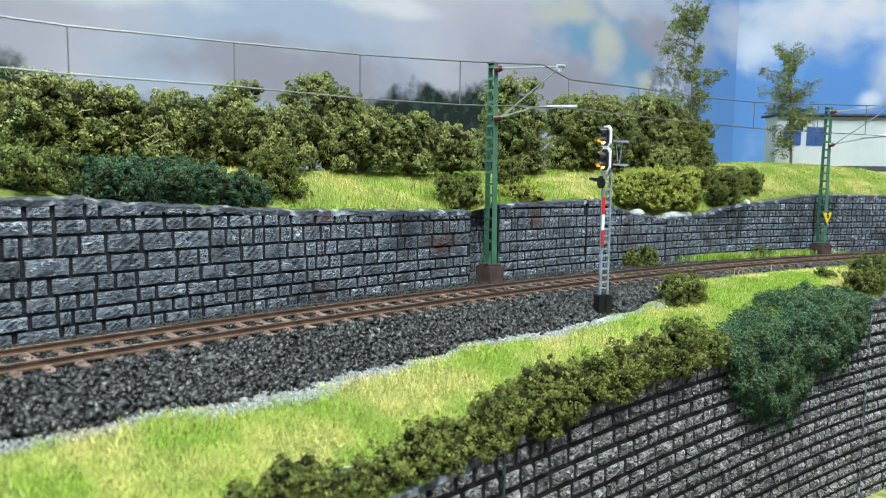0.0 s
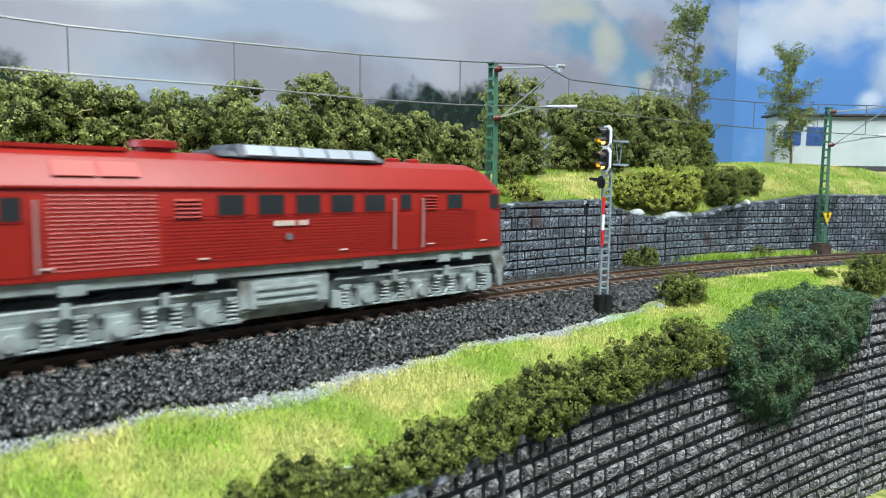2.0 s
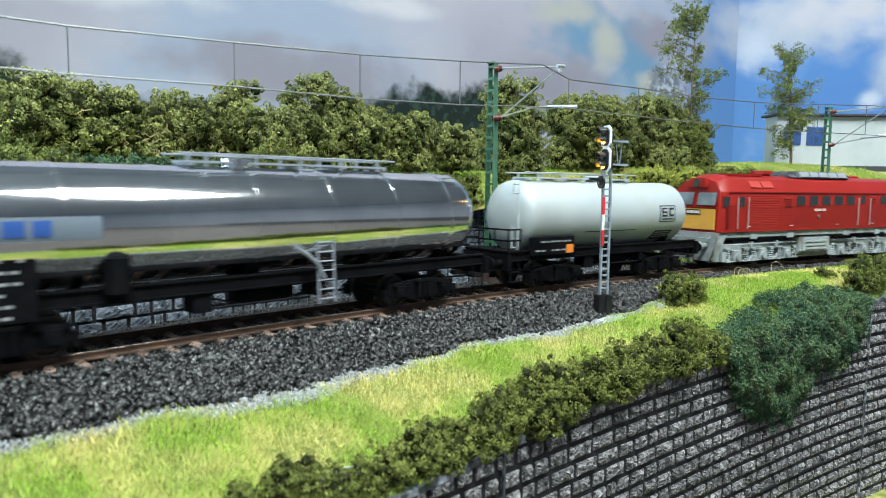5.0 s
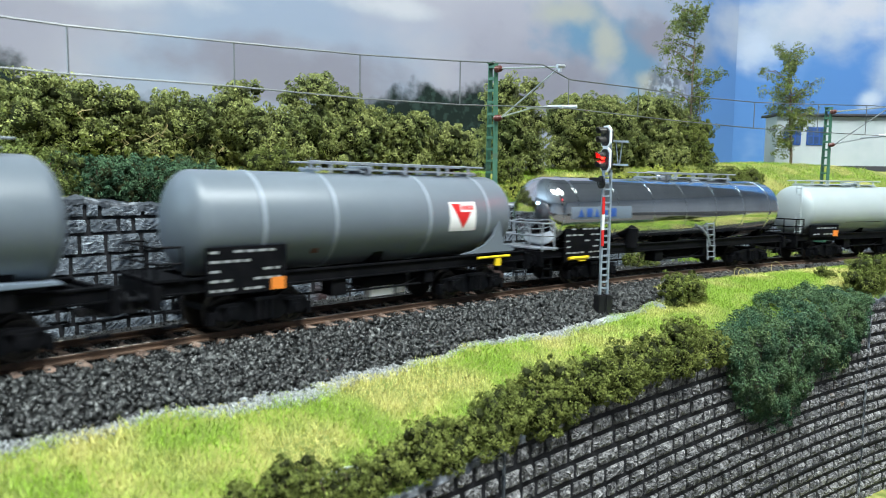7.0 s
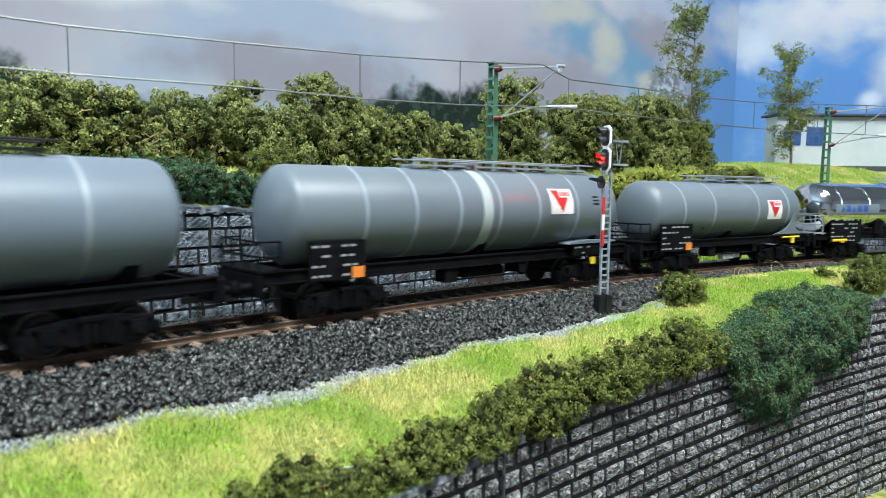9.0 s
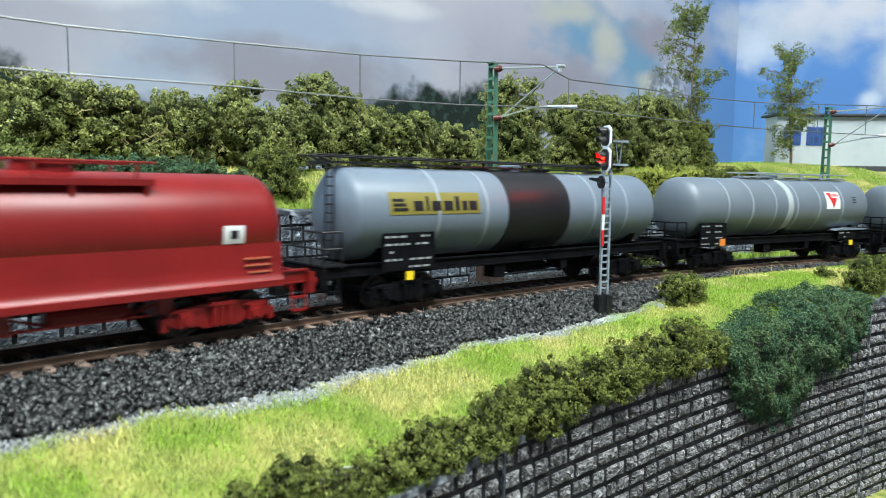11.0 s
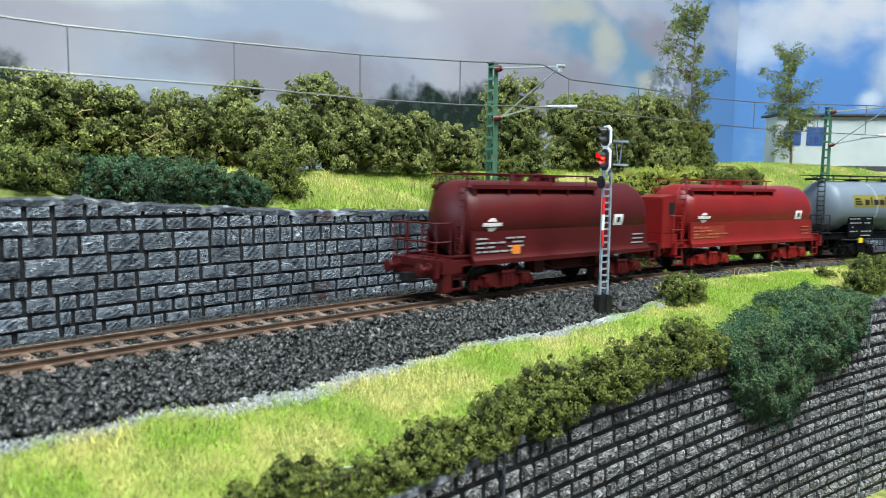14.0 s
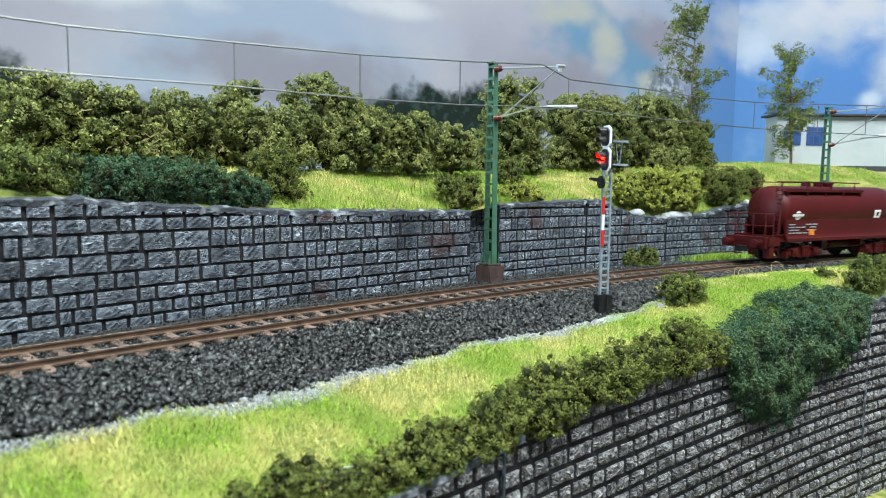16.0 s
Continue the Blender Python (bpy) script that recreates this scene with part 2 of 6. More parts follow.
# ---- mesh helpers, in millimetres ----
class Shape:
    """Collects vertices and faces."""

    def __init__(self):
        self.v, self.f = [], []

    def add(self, v, f):
        k = len(self.v)
        self.v.extend(tuple(p) for p in v)
        self.f.extend(tuple(i + k for i in q) for q in f)
        return self

    def box(self, x0, x1, y0, y1, z0, z1):
        v = [(x, y, z) for x in (x0, x1) for y in (y0, y1) for z in (z0, z1)]
        return self.add(v, [(0, 1, 3, 2), (4, 6, 7, 5), (0, 4, 5, 1), (2, 3, 7, 6), (0, 2, 6, 4), (1, 5, 7, 3)])

    def rod(self, a, b, r, n=8, r2=None):
        a, b = Vector(a), Vector(b)
        d = (b - a).normalized()
        e = d.orthogonal().normalized()
        g = d.cross(e)
        v = [c + (e * math.cos(2 * math.pi * i / n) + g * math.sin(2 * math.pi * i / n)) * q for c, q in ((a, r), (b, r if r2 is None else r2)) for i in range(n)]
        f = [(i, (i + 1) % n, n + (i + 1) % n, n + i) for i in range(n)]
        return self.add(v, f + [tuple(range(n - 1, -1, -1)), tuple(range(n, 2 * n))])

    def pipe(self, pts, r, n=6):
        for a, b in zip(pts, pts[1:]):
            self.rod(a, b, r, n)
        return self

    def tube(self, pts, r, n=6):
        """One unbroken bent tube."""
        pts = [Vector(p) for p in pts]
        rings = []
        for i, p in enumerate(pts):
            d = (pts[min(i + 1, len(pts) - 1)] - pts[max(i - 1, 0)]).normalized()
            e = d.cross(Vector((0.31, 0.17, 0.93))).normalized()
            g = d.cross(e)
            rings.append([p + (e * math.cos(2 * math.pi * k / n) + g * math.sin(2 * math.pi * k / n)) * r for k in range(n)])
        return self.loft(rings)

    def lathe(self, profile, n=40, axis="x", c=(0, 0, 0)):
        """profile: (along, radius); ends at radius 0 are closed by small discs."""
        v, f = [], []
        for u, r in profile:
            for i in range(n):
                a = 2 * math.pi * i / n
                p = {"x": (u, r * math.cos(a), r * math.sin(a)), "y": (r * math.cos(a), u, -r * math.sin(a)), "z": (r * math.cos(a), r * math.sin(a), u)}[axis]
                v.append((p[0] + c[0], p[1] + c[1], p[2] + c[2]))
        for k in range(len(profile) - 1):
            f += [(k * n + i, (k + 1) * n + i, (k + 1) * n + (i + 1) % n, k * n + (i + 1) % n) for i in range(n)]
        f += [tuple(range(n)), tuple((len(profile) - 1) * n + i for i in range(n - 1, -1, -1))]
        return self.add(v, f)

    def loft(self, rings, close=True):
        n = len(rings[0])
        v = [p for r in rings for p in r]
        f = [(k * n + i, k * n + (i + 1) % n, (k + 1) * n + (i + 1) % n, (k + 1) * n + i) for k in range(len(rings) - 1) for i in range(n)]
        if close:
            f += [tuple(range(n - 1, -1, -1)), tuple((len(rings) - 1) * n + i for i in range(n))]
        return self.add(v, f)

    def prism(self, outline, axis, a, b):
        """A flat outline of (p, q) drawn out along an axis."""
        put = {"x": lambda p, q, w: (w, p, q), "y": lambda p, q, w: (p, w, q), "z": lambda p, q, w: (p, q, w)}[axis]
        return self.loft([[put(p, q, w) for p, q in outline] for w in (a, b)])


def data_of(name, shape, mat, smooth=0.0, bevel=0.0, scale=MM):
    me = bpy.data.meshes.new(name)
    me.from_pydata([(x * scale, y * scale, z * scale) for x, y, z in shape.v], [], shape.f)
    bm = bmesh.new()
    bm.from_mesh(me)
    bmesh.ops.recalc_face_normals(bm, faces=bm.faces)
    if bevel:
        sharp = [e for e in bm.edges if len(e.link_faces) == 2 and e.calc_face_angle(0) > 0.5]
        bmesh.ops.bevel(bm, geom=sharp, offset=bevel * scale, segments=2, affect="EDGES", clamp_overlap=True)
    bm.to_mesh(me)
    bm.free()
    me.materials.append(M[mat])
    if smooth:
        me.shade_smooth()
        me.set_sharp_from_angle(angle=radians(smooth))
    return me


def part(name, shape, mat, parent=None, label="", smooth=0.0, bevel=0.0, at=None):
    ob = new(name, data_of(name, shape, mat, smooth, bevel))
    ob.parent = parent
    if at is not None:
        ob.matrix_basis = at
    return tagged(ob, label) if label else ob


def soup(name, verts, faces, mat, parent=None, label="", category="", kind="", smooth=False):
    """One mesh from arrays, in millimetres."""
    me = bpy.data.meshes.new(name)
    me.vertices.add(len(verts))
    me.vertices.foreach_set("co", (np.asarray(verts, float) * MM).ravel())
    faces = np.asarray(faces, int)
    k = faces.shape[1]
    me.loops.add(faces.size)
    me.loops.foreach_set("vertex_index", faces.ravel())
    me.polygons.add(len(faces))
    me.polygons.foreach_set("loop_start", np.arange(len(faces)) * k)
    me.update(calc_edges=True)
    me.validate()
    me.materials.append(M[mat])
    if smooth:
        me.shade_smooth()
    ob = new(name, me)
    ob.parent = parent
    return tagged(ob, label, category, kind=kind)


def thing(name, label, category, group="", m=None):
    ob = new(name)
    ob.empty_display_size = 0.01
    if m is not None:
        ob.matrix_basis = m
    return tagged(ob, label, category, group)


# ---- the track's line: s along it, lat to its right, in millimetres ----
STEP = 2.0
LINE_S = np.arange(-1900.0, 1900.0, STEP)
bend = np.clip(LINE_S / 300.0, -0.9, 1.6)
turn = np.cumsum(-0.00064567 - 0.00014816 * bend - 0.00022959 * bend ** 2) * STEP
zero = int(np.searchsorted(LINE_S, 0.0))
LINE_A = turn - turn[zero] + 0.7201787
LINE_X = np.cumsum(np.cos(LINE_A)) * STEP
LINE_Y = np.cumsum(np.sin(LINE_A)) * STEP
LINE_X, LINE_Y = LINE_X - LINE_X[zero] + 8.6416, LINE_Y - LINE_Y[zero] + 276.6272
SPEED, START = 116.569, -321.15


def on(s, lat=0.0):
    """Place and heading."""
    a = np.interp(s, LINE_S, LINE_A)
    return np.interp(s, LINE_S, LINE_X) + lat * np.sin(a), np.interp(s, LINE_S, LINE_Y) - lat * np.cos(a), a


def spot(s, lat, z, extra=0.0):
    x, y, a = on(s, lat)
    return Matrix.Translation((x * MM, y * MM, z * MM)) @ Matrix.Rotation(float(a) + extra, 4, "Z")
# ---- room and baseboard ----
BASE = -112.0


def room():
    for name, b in (("floor", (-3000, 3000, -2600, 2400, -1150, -1100)), ("ceiling", (-3000, 3000, -2600, 2400, 1400, 1450)),
                    ("wall_north", (-3000, 3000, 2400, 2480, -1100, 1400)), ("wall_south", (-3000, 3000, -2680, -2600, -1100, 1400)),
                    ("wall_east", (3000, 3080, -2680, 2480, -1100, 1400)), ("wall_west", None)):
        if b is None:
            # the window's opening
            sh = Shape().box(-3080, -3000, -2680, -1800, -1100, 1400).box(-3080, -3000, -200, 2480, -1100, 1400).box(-3080, -3000, -1800, -200, -1100, -150).box(-3080, -3000, -1800, -200, 1050, 1400)
            tagged(part(name, sh, "wallpaint"), "plain painted wall with a window opening", "wall", kind="structure")
            continue
        tagged(part(name, Shape().box(*b), "floorwood" if name == "floor" else "ceiling_white" if name == "ceiling" else "wallpaint"), "plain painted room surface", "floor" if name == "floor" else "ceiling" if name == "ceiling" else "wall", kind="structure")
    for lx, ly, lz, power in LAMPS:
        lamp = thing("ceiling_light", "flat white panel light on the ceiling", "lamp", "ceiling lights", pose(lx, ly, 1.4))
        part("frame", Shape().box(-320, 320, -195, 195, -22, -12).box(-320, -305, -195, 195, -34, -22).box(305, 320, -195, 195, -34, -22).box(-305, 305, -195, -180, -34, -22).box(-305, 305, 180, 195, -34, -22).box(-100, 100, -60, 60, -12, 0), "white", lamp)
        part("diffuser", Shape().box(-304, 304, -179, 179, -30, -24), "lampglow", lamp)
    table = thing("layout_table", "wide wooden baseboard table under the model landscape", "table")
    part("board", Shape().box(-1500, 1800, -1600, 1150, BASE - 30, BASE), "boardwood", table, "grey-brown baseboard")
    for x, y in ((-1400, -1500), (1700, -1500), (-1400, 1050), (1700, 1050)):
        part("leg", Shape().box(x - 30, x + 30, y - 30, y + 30, -1100, BASE - 30), "bark", table)


# ---- terrain ----
WALL_S = (-400, -150, -70, 50, 124, 212, 290, 364, 700)
WALL_L = (-36, -36.5, -42, -48, -54, -57, -61, -62, -62)
TOP_S = (-400, -152, -130, -112, -58, 49, 66, 136, 150, 180, 210, 246, 284, 317, 364, 700)
TOP_Z = (38, 38, 38, 36, 33, 31, 34, 36, 36, 27, 24, 26, 33, 35, 40, 40)
LOW_S = (-400, -105, -71, -36, 66, 172, 211, 500)
LOW_Z = (-34, -28, -26, -23.5, -18, -13.5, -9, -6)
LOW_LAT = 80.0


def rough(s, lat, size, k):
    return k * noise.noise(Vector((s / size, lat / size, 3.7)))


def near_z(s, lat):
    """The ground on the camera's side of the track."""
    edge_z = np.interp(s, (-400, -170, -70, 20, 80, 120, 500), (-9, -9, -11.5, -10.5, -7, -3, -3))
    low = np.interp(s, LOW_S, LOW_Z) - 0.3
    mid = edge_z * 0.5 + low * 0.5 + 2.0
    return float(np.interp(lat, (0, 15.5, 18, 37, 58, LOW_LAT + 1.5), (-3.0, -3.0, -3.6, edge_z, mid, low)))


def far_z(s, lat):
    w = np.interp(s, WALL_S, WALL_L)
    return float(np.interp(-lat, (0, 15.5, 18, 28, -w + 6), (-3.0, -3.0, -3.6, -5.0, -5.0)))


def bank_z(s, lat):
    """The ground above the upper wall."""
    w, t = np.interp(s, WALL_S, WALL_L), np.interp(s, TOP_S, TOP_Z)
    crest = np.interp(s, (-400, 40, 140, 230, 300, 390, 480, 700), (49, 49, 52, 58, 63, 66, 62, 60))
    return float(np.interp(w - lat, (0, 5, 22, 52, 300), (t - 1.5, t - 0.5, t * 0.5 + crest * 0.5, crest, crest + 2))) + rough(s, lat, 18, 1.6)


def sheet(name, s_values, lats, height, mat, label, category, kind="structure"):
    v, f = [], []
    n = len(lats(0))
    for s in s_values:
        for lat in lats(s):
            x, y, a = on(s, lat)
            v.append((x, y, height(s, lat)))
    for i in range(len(s_values) - 1):
        f += [(i * n + j, i * n + j + 1, (i + 1) * n + j + 1, (i + 1) * n + j) for j in range(n - 1)]
    return soup(name, v, f, mat, None, label, category, kind, smooth=True)


def terrain():
    fine = np.arange(-330, 562, 6.0)
    sheet("ground_slope", fine, lambda s: np.linspace(39, LOW_LAT + 0.5, 15), lambda s, l: near_z(s, l) + rough(s, l, 9, 0.5), "soil", "grassy slope falling to the lower wall", "ground")
    sheet("ground_bank", fine, lambda s: np.interp(s, WALL_S, WALL_L) - np.array((1.5, 5, 10, 16, 22, 30, 40, 52, 75, 110, 160, 220, 300)), bank_z, "soil", "grassy bank above the upper wall", "ground")
    sheet("ground_foot", fine, lambda s: np.linspace(LOW_LAT - 1, LOW_LAT + 26, 6), lambda s, l: BASE + 1.2 + rough(s, l, 9, 0.8), "soil", "strip of green turf at the foot of the lower wall", "ground")
    # the embankment that carries the track
    whole = np.concatenate((np.arange(-1880, -330, 30), fine, np.arange(570, 1880, 30)))
    sheet("trackbed", whole, lambda s: np.array((-100, -62, -45, -28, -18, -15.5, 0, 15.5, 18, 26, 37, 50, 72)) if -330 <= s <= 562 else np.array((-46, -45, -40, -28, -18, -15.5, 0, 15.5, 18, 26, 37, 45, 46)),
          lambda s, l: (BASE + 1 if abs(l) == 46 else (near_z(s, min(l, 37)) if l >= 0 else -5.0 if l < -28 else far_z(s, l)) - (18 if l > 38 else 0)), "bed", "dark gravel bed under the track", "ground")


# ---- scattered stuff ----
def wander(s):
    """The uneven foot of the ballast."""
    return 38.4 + 1.6 * np.sin(s / 23.0) + 1.1 * np.sin(s / 9.1 + 1.3) + 0.7 * np.sin(s / 4.3)


rng = np.random.default_rng(5)


def at_lines(s, lat):
    x, y, a = on(s, lat)
    return x, y


def stones(name, n, s_range, lat_range, height, size, mat, label, dense=None):
    s = rng.uniform(*s_range, n)
    lat = rng.uniform(*lat_range, n)
    if dense:
        keep = dense(s, lat)
        s, lat = s[keep], lat[keep]
    x, y = at_lines(s, lat)
    z = np.array([height(a, b) for a, b in zip(s, lat)])
    z = z + rng.uniform(-0.2, 0.75, len(z)) * size
    r = size * rng.uniform(0.45, 1.2, len(s))
    octa = np.array(((1, 0, 0), (-1, 0, 0), (0, 1, 0), (0, -1, 0), (0, 0, 1), (0, 0, -1)), float)
    tri = np.array(((0, 2, 4), (2, 1, 4), (1, 3, 4), (3, 0, 4), (2, 0, 5), (1, 2, 5), (3, 1, 5), (0, 3, 5)))
    v = octa[None] * rng.uniform(0.35, 1.0, (len(s), 6, 1)) + rng.uniform(-0.35, 0.35, (len(s), 6, 3))
    q = rng.normal(size=(len(s), 4))
    q /= np.linalg.norm(q, axis=1, keepdims=True)
    w, a, b, c = q.T
    rot = np.stack((1 - 2 * (b * b + c * c), 2 * (a * b - c * w), 2 * (a * c + b * w), 2 * (a * b + c * w), 1 - 2 * (a * a + c * c), 2 * (b * c - a * w), 2 * (a * c - b * w), 2 * (b * c + a * w), 1 - 2 * (a * a + b * b)), 1).reshape(-1, 3, 3)
    v = np.einsum("nij,nkj->nki", rot, v) * r[:, None, None] + np.stack((x, y, z), 1)[:, None]
    f = tri[None] + 6 * np.arange(len(s))[:, None, None]
    return soup(name, v.reshape(-1, 3), f.reshape(-1, 3), mat, None, label, "gravel", "stuff")


def blades(name, s, lat, height, length, width, mat, label, lean=0.6):
    """Grass fibres: a bent two-piece blade each."""
    n = len(s)
    x, y = at_lines(s, lat)
    z = np.array([height(a, b) for a, b in zip(s, lat)]) - 0.2
    p = np.stack((x, y, z), 1)
    ang = rng.uniform(0, 2 * math.pi, n)
    d = np.stack((np.cos(ang), np.sin(ang), np.zeros(n)), 1)
    e = np.stack((-np.sin(ang), np.cos(ang), np.zeros(n)), 1) * (width * rng.uniform(0.6, 1.3, n))[:, None]
    h = length * rng.uniform(0.5, 1.25, n)
    out = h * rng.uniform(0.1, lean, n)
    up = np.zeros((n, 3))
    up[:, 2] = 1
    m = p + d * (out * 0.35)[:, None] + up * (h * 0.6)[:, None]
    t = p + d * out[:, None] + up * (h * rng.uniform(0.75, 1.0, n))[:, None]
    v = np.stack((p - e, p + e, m + e * 0.8, m - e * 0.8, t), 1)
    f = np.array(((0, 1, 2), (0, 2, 3), (3, 2, 4)))[None] + 5 * np.arange(n)[:, None, None]
    return soup(name, v.reshape(-1, 3), f.reshape(-1, 3), mat, None, label, "grass", "stuff")


def gravel():
    stones("ballast_stones", 27000, (-235, 330), (16, 41), near_z, 1.6, "ballast", "dark grey crushed basalt ballast beside the rails", lambda s, l: (l < wander(s) - 1.0 + rng.normal(0, 0.9, len(s))) & ~((s > 95) & (l > 24)))
    stones("ballast_between", 19000, (-235, 420), (-15.5, 16), lambda s, l: -2.75, 0.75, "ballast", "dark grey ballast between the sleepers")
    stones("ballast_far", 9000, (-235, 450), (-46, -15), far_z, 0.75, "ballast", "dark grey ballast at the foot of the stone wall", lambda s, l: l > np.interp(s, WALL_S, WALL_L))
    stones("pale_grit", 42000, (-200, 92), (34, 47), near_z, 0.42, "grit", "pale glue-stained grit along the edge of the ballast", lambda s, l: np.abs(l - wander(s) - 1.6) < 2.4 + 1.3 * np.sin(s / 17 + 1) + rng.normal(0, 0.7, len(s)))
    stones("pale_grit", 900, (105, 330), (-50, -22), far_z, 0.5, "grit", "pale grit at the foot of the stone wall", lambda s, l: (l < -22) & (l > np.interp(s, WALL_S, WALL_L)))


def lawns():
    n = 250000
    s, lat = rng.uniform(-235, 400, n), rng.uniform(24, LOW_LAT + 0.5, n)
    edge = np.where(s > 95, 24, wander(s) + 3.0 + 1.3 * np.sin(s / 17 + 1) + 0.8 * np.sin(s / 4.1) + rng.normal(0, 0.8, n))
    keep = lat > edge
    blades("grass_strip", s[keep], lat[keep], near_z, 1.9, 0.06, "blade", "bright green and straw-coloured grass fibres on the slope", 1.5)
    n = 130000
    s = rng.uniform(-200, 470, n)
    lat = np.interp(s, WALL_S, WALL_L) - 3 - rng.uniform(0, 1, n) ** 1.5 * 95
    keep = ~((s < -55) & (lat > -72))
    blades("grass_bank", s[keep], lat[keep], bank_z, 2.4, 0.08, "blade", "bright green grass fibres on the bank above the wall", 1.3)
    n = 2500
    s = np.concatenate((rng.normal(258, 14, n), rng.normal(330, 22, n // 2)))
    lat = rng.uniform(-56, -44, len(s))
    blades("grass_tuft", s, lat, far_z, 4.5, 0.16, "blade", "tufts of yellow-green grass at the foot of the wall")


# ---- track ----
def track():
    def rail(lat, name):
        root = thing(name, "rusty brown model rail with a worn bright head", "rail", "rails")
        section = ((-1.1, -2.1), (1.1, -2.1), (1.1, -1.75), (0.28, -1.5), (0.28, -0.7), (0.5, -0.5), (0.5, -0.06), (-0.5, -0.06), (-0.5, -0.5), (-0.28, -0.7), (-0.28, -1.5), (-1.1, -1.75))
        head = ((-0.5, -0.08), (0.5, -0.08), (0.42, 0.0), (-0.42, 0.0))
        stations = np.concatenate((np.arange(-1880, -300, 20), np.arange(-300, 560, 5), np.arange(560, 1880, 20)))
        for nm, sec, mat in (("web", section, "rail_side"), ("head", head, "rail_head")):
            rings = []
            for s in stations:
                rings.append([(*on(s, lat + w)[:2], z) for w, z in sec])
            part(nm, Shape().loft(rings), mat, root, smooth=25)
    rail(8.75, "rail")
    rail(-8.75, "rail")
    # sleepers
    one = Shape().box(-1.35, 1.35, -15, 15, -4.2, -2.12)
    for y in (-8.75, 8.75):
        for k in (-1, 1):
            one.box(-0.8, 0.8, y + k * 1.2, y + k * 2.2, -2.12, -1.55).box(-1.1, 1.1, y + k * 1.0, y + k * 2.9, -2.12, -1.9)
    me = data_of("sleeper", one, "sleeper", bevel=0.12)
    bed = bpy.data.objects["trackbed"]
    for i in range(116):
        ob = new("sleeper", me)
        ob.parent = bed
        ob.matrix_basis = spot(-260 + 7.5 * i, 0.0, 0.0, rng.normal(0, 0.006))
    rest = Shape()
    for s in list(np.arange(-1880, -262, 9.0)) + list(np.arange(612, 1880, 9.0)):
        x, y, a = on(s)
        c, d = math.cos(a), math.sin(a)
        rest.add([(x + u * c - w * d, y + u * d + w * c, z) for u in (-1.4, 1.4) for w in (-15, 15) for z in (-4, -2.12)], [(0, 1, 3, 2), (4, 6, 7, 5), (0, 4, 5, 1), (2, 3, 7, 6), (1, 5, 7, 3)])
    tagged(part("sleeper_rows", rest, "sleeper", bed), kind="stuff")


# ---- stone walls ----
def rock_face(k, bulge, rim_at, nx=7, nz=5):
    """A rough-hewn block, 1 long and 1 high, standing 1 proud of its wall; shared by many."""
    r = random.Random(k)
    sh = Shape()
    v, f = [], []
    for j in range(nz):
        for i in range(nx):
            u, w = i / (nx - 1) - 0.5, j / (nz - 1)
            inner = 0 < i < nx - 1 and 0 < j < nz - 1
            v.append((u + r.uniform(-0.025, 0.025), -(0.82 + r.uniform(0.0, bulge)) if inner else -r.uniform(*rim_at), w + r.uniform(-0.035, 0.035)))
    f = [(j * nx + i, j * nx + i + 1, (j + 1) * nx + i + 1, (j + 1) * nx + i) for j in range(nz - 1) for i in range(nx - 1)]
    k = len(v)
    for u, w in ((-0.5, 0), (0.5, 0), (0.5, 1), (-0.5, 1)):
        v.append((u, 0.5, w))
    rim = list(range(nx)) + [nx * (j + 1) + nx - 1 for j in range(nz - 1)] + [nx * (nz - 1) + i for i in range(nx - 2, -1, -1)] + [nx * j for j in range(nz - 2, 0, -1)]
    corner = [0, nx - 1, nx * nz - 1, nx * (nz - 1)]
    for c in range(4):
        a, b = rim.index(corner[c]), rim.index(corner[(c + 1) % 4])
        run = rim[a:b + 1] if b > a else rim[a:] + rim[:b + 1]
        f.append(tuple(reversed(run)) + (k + c, k + (c + 1) % 4))
    return sh.add(v, f)


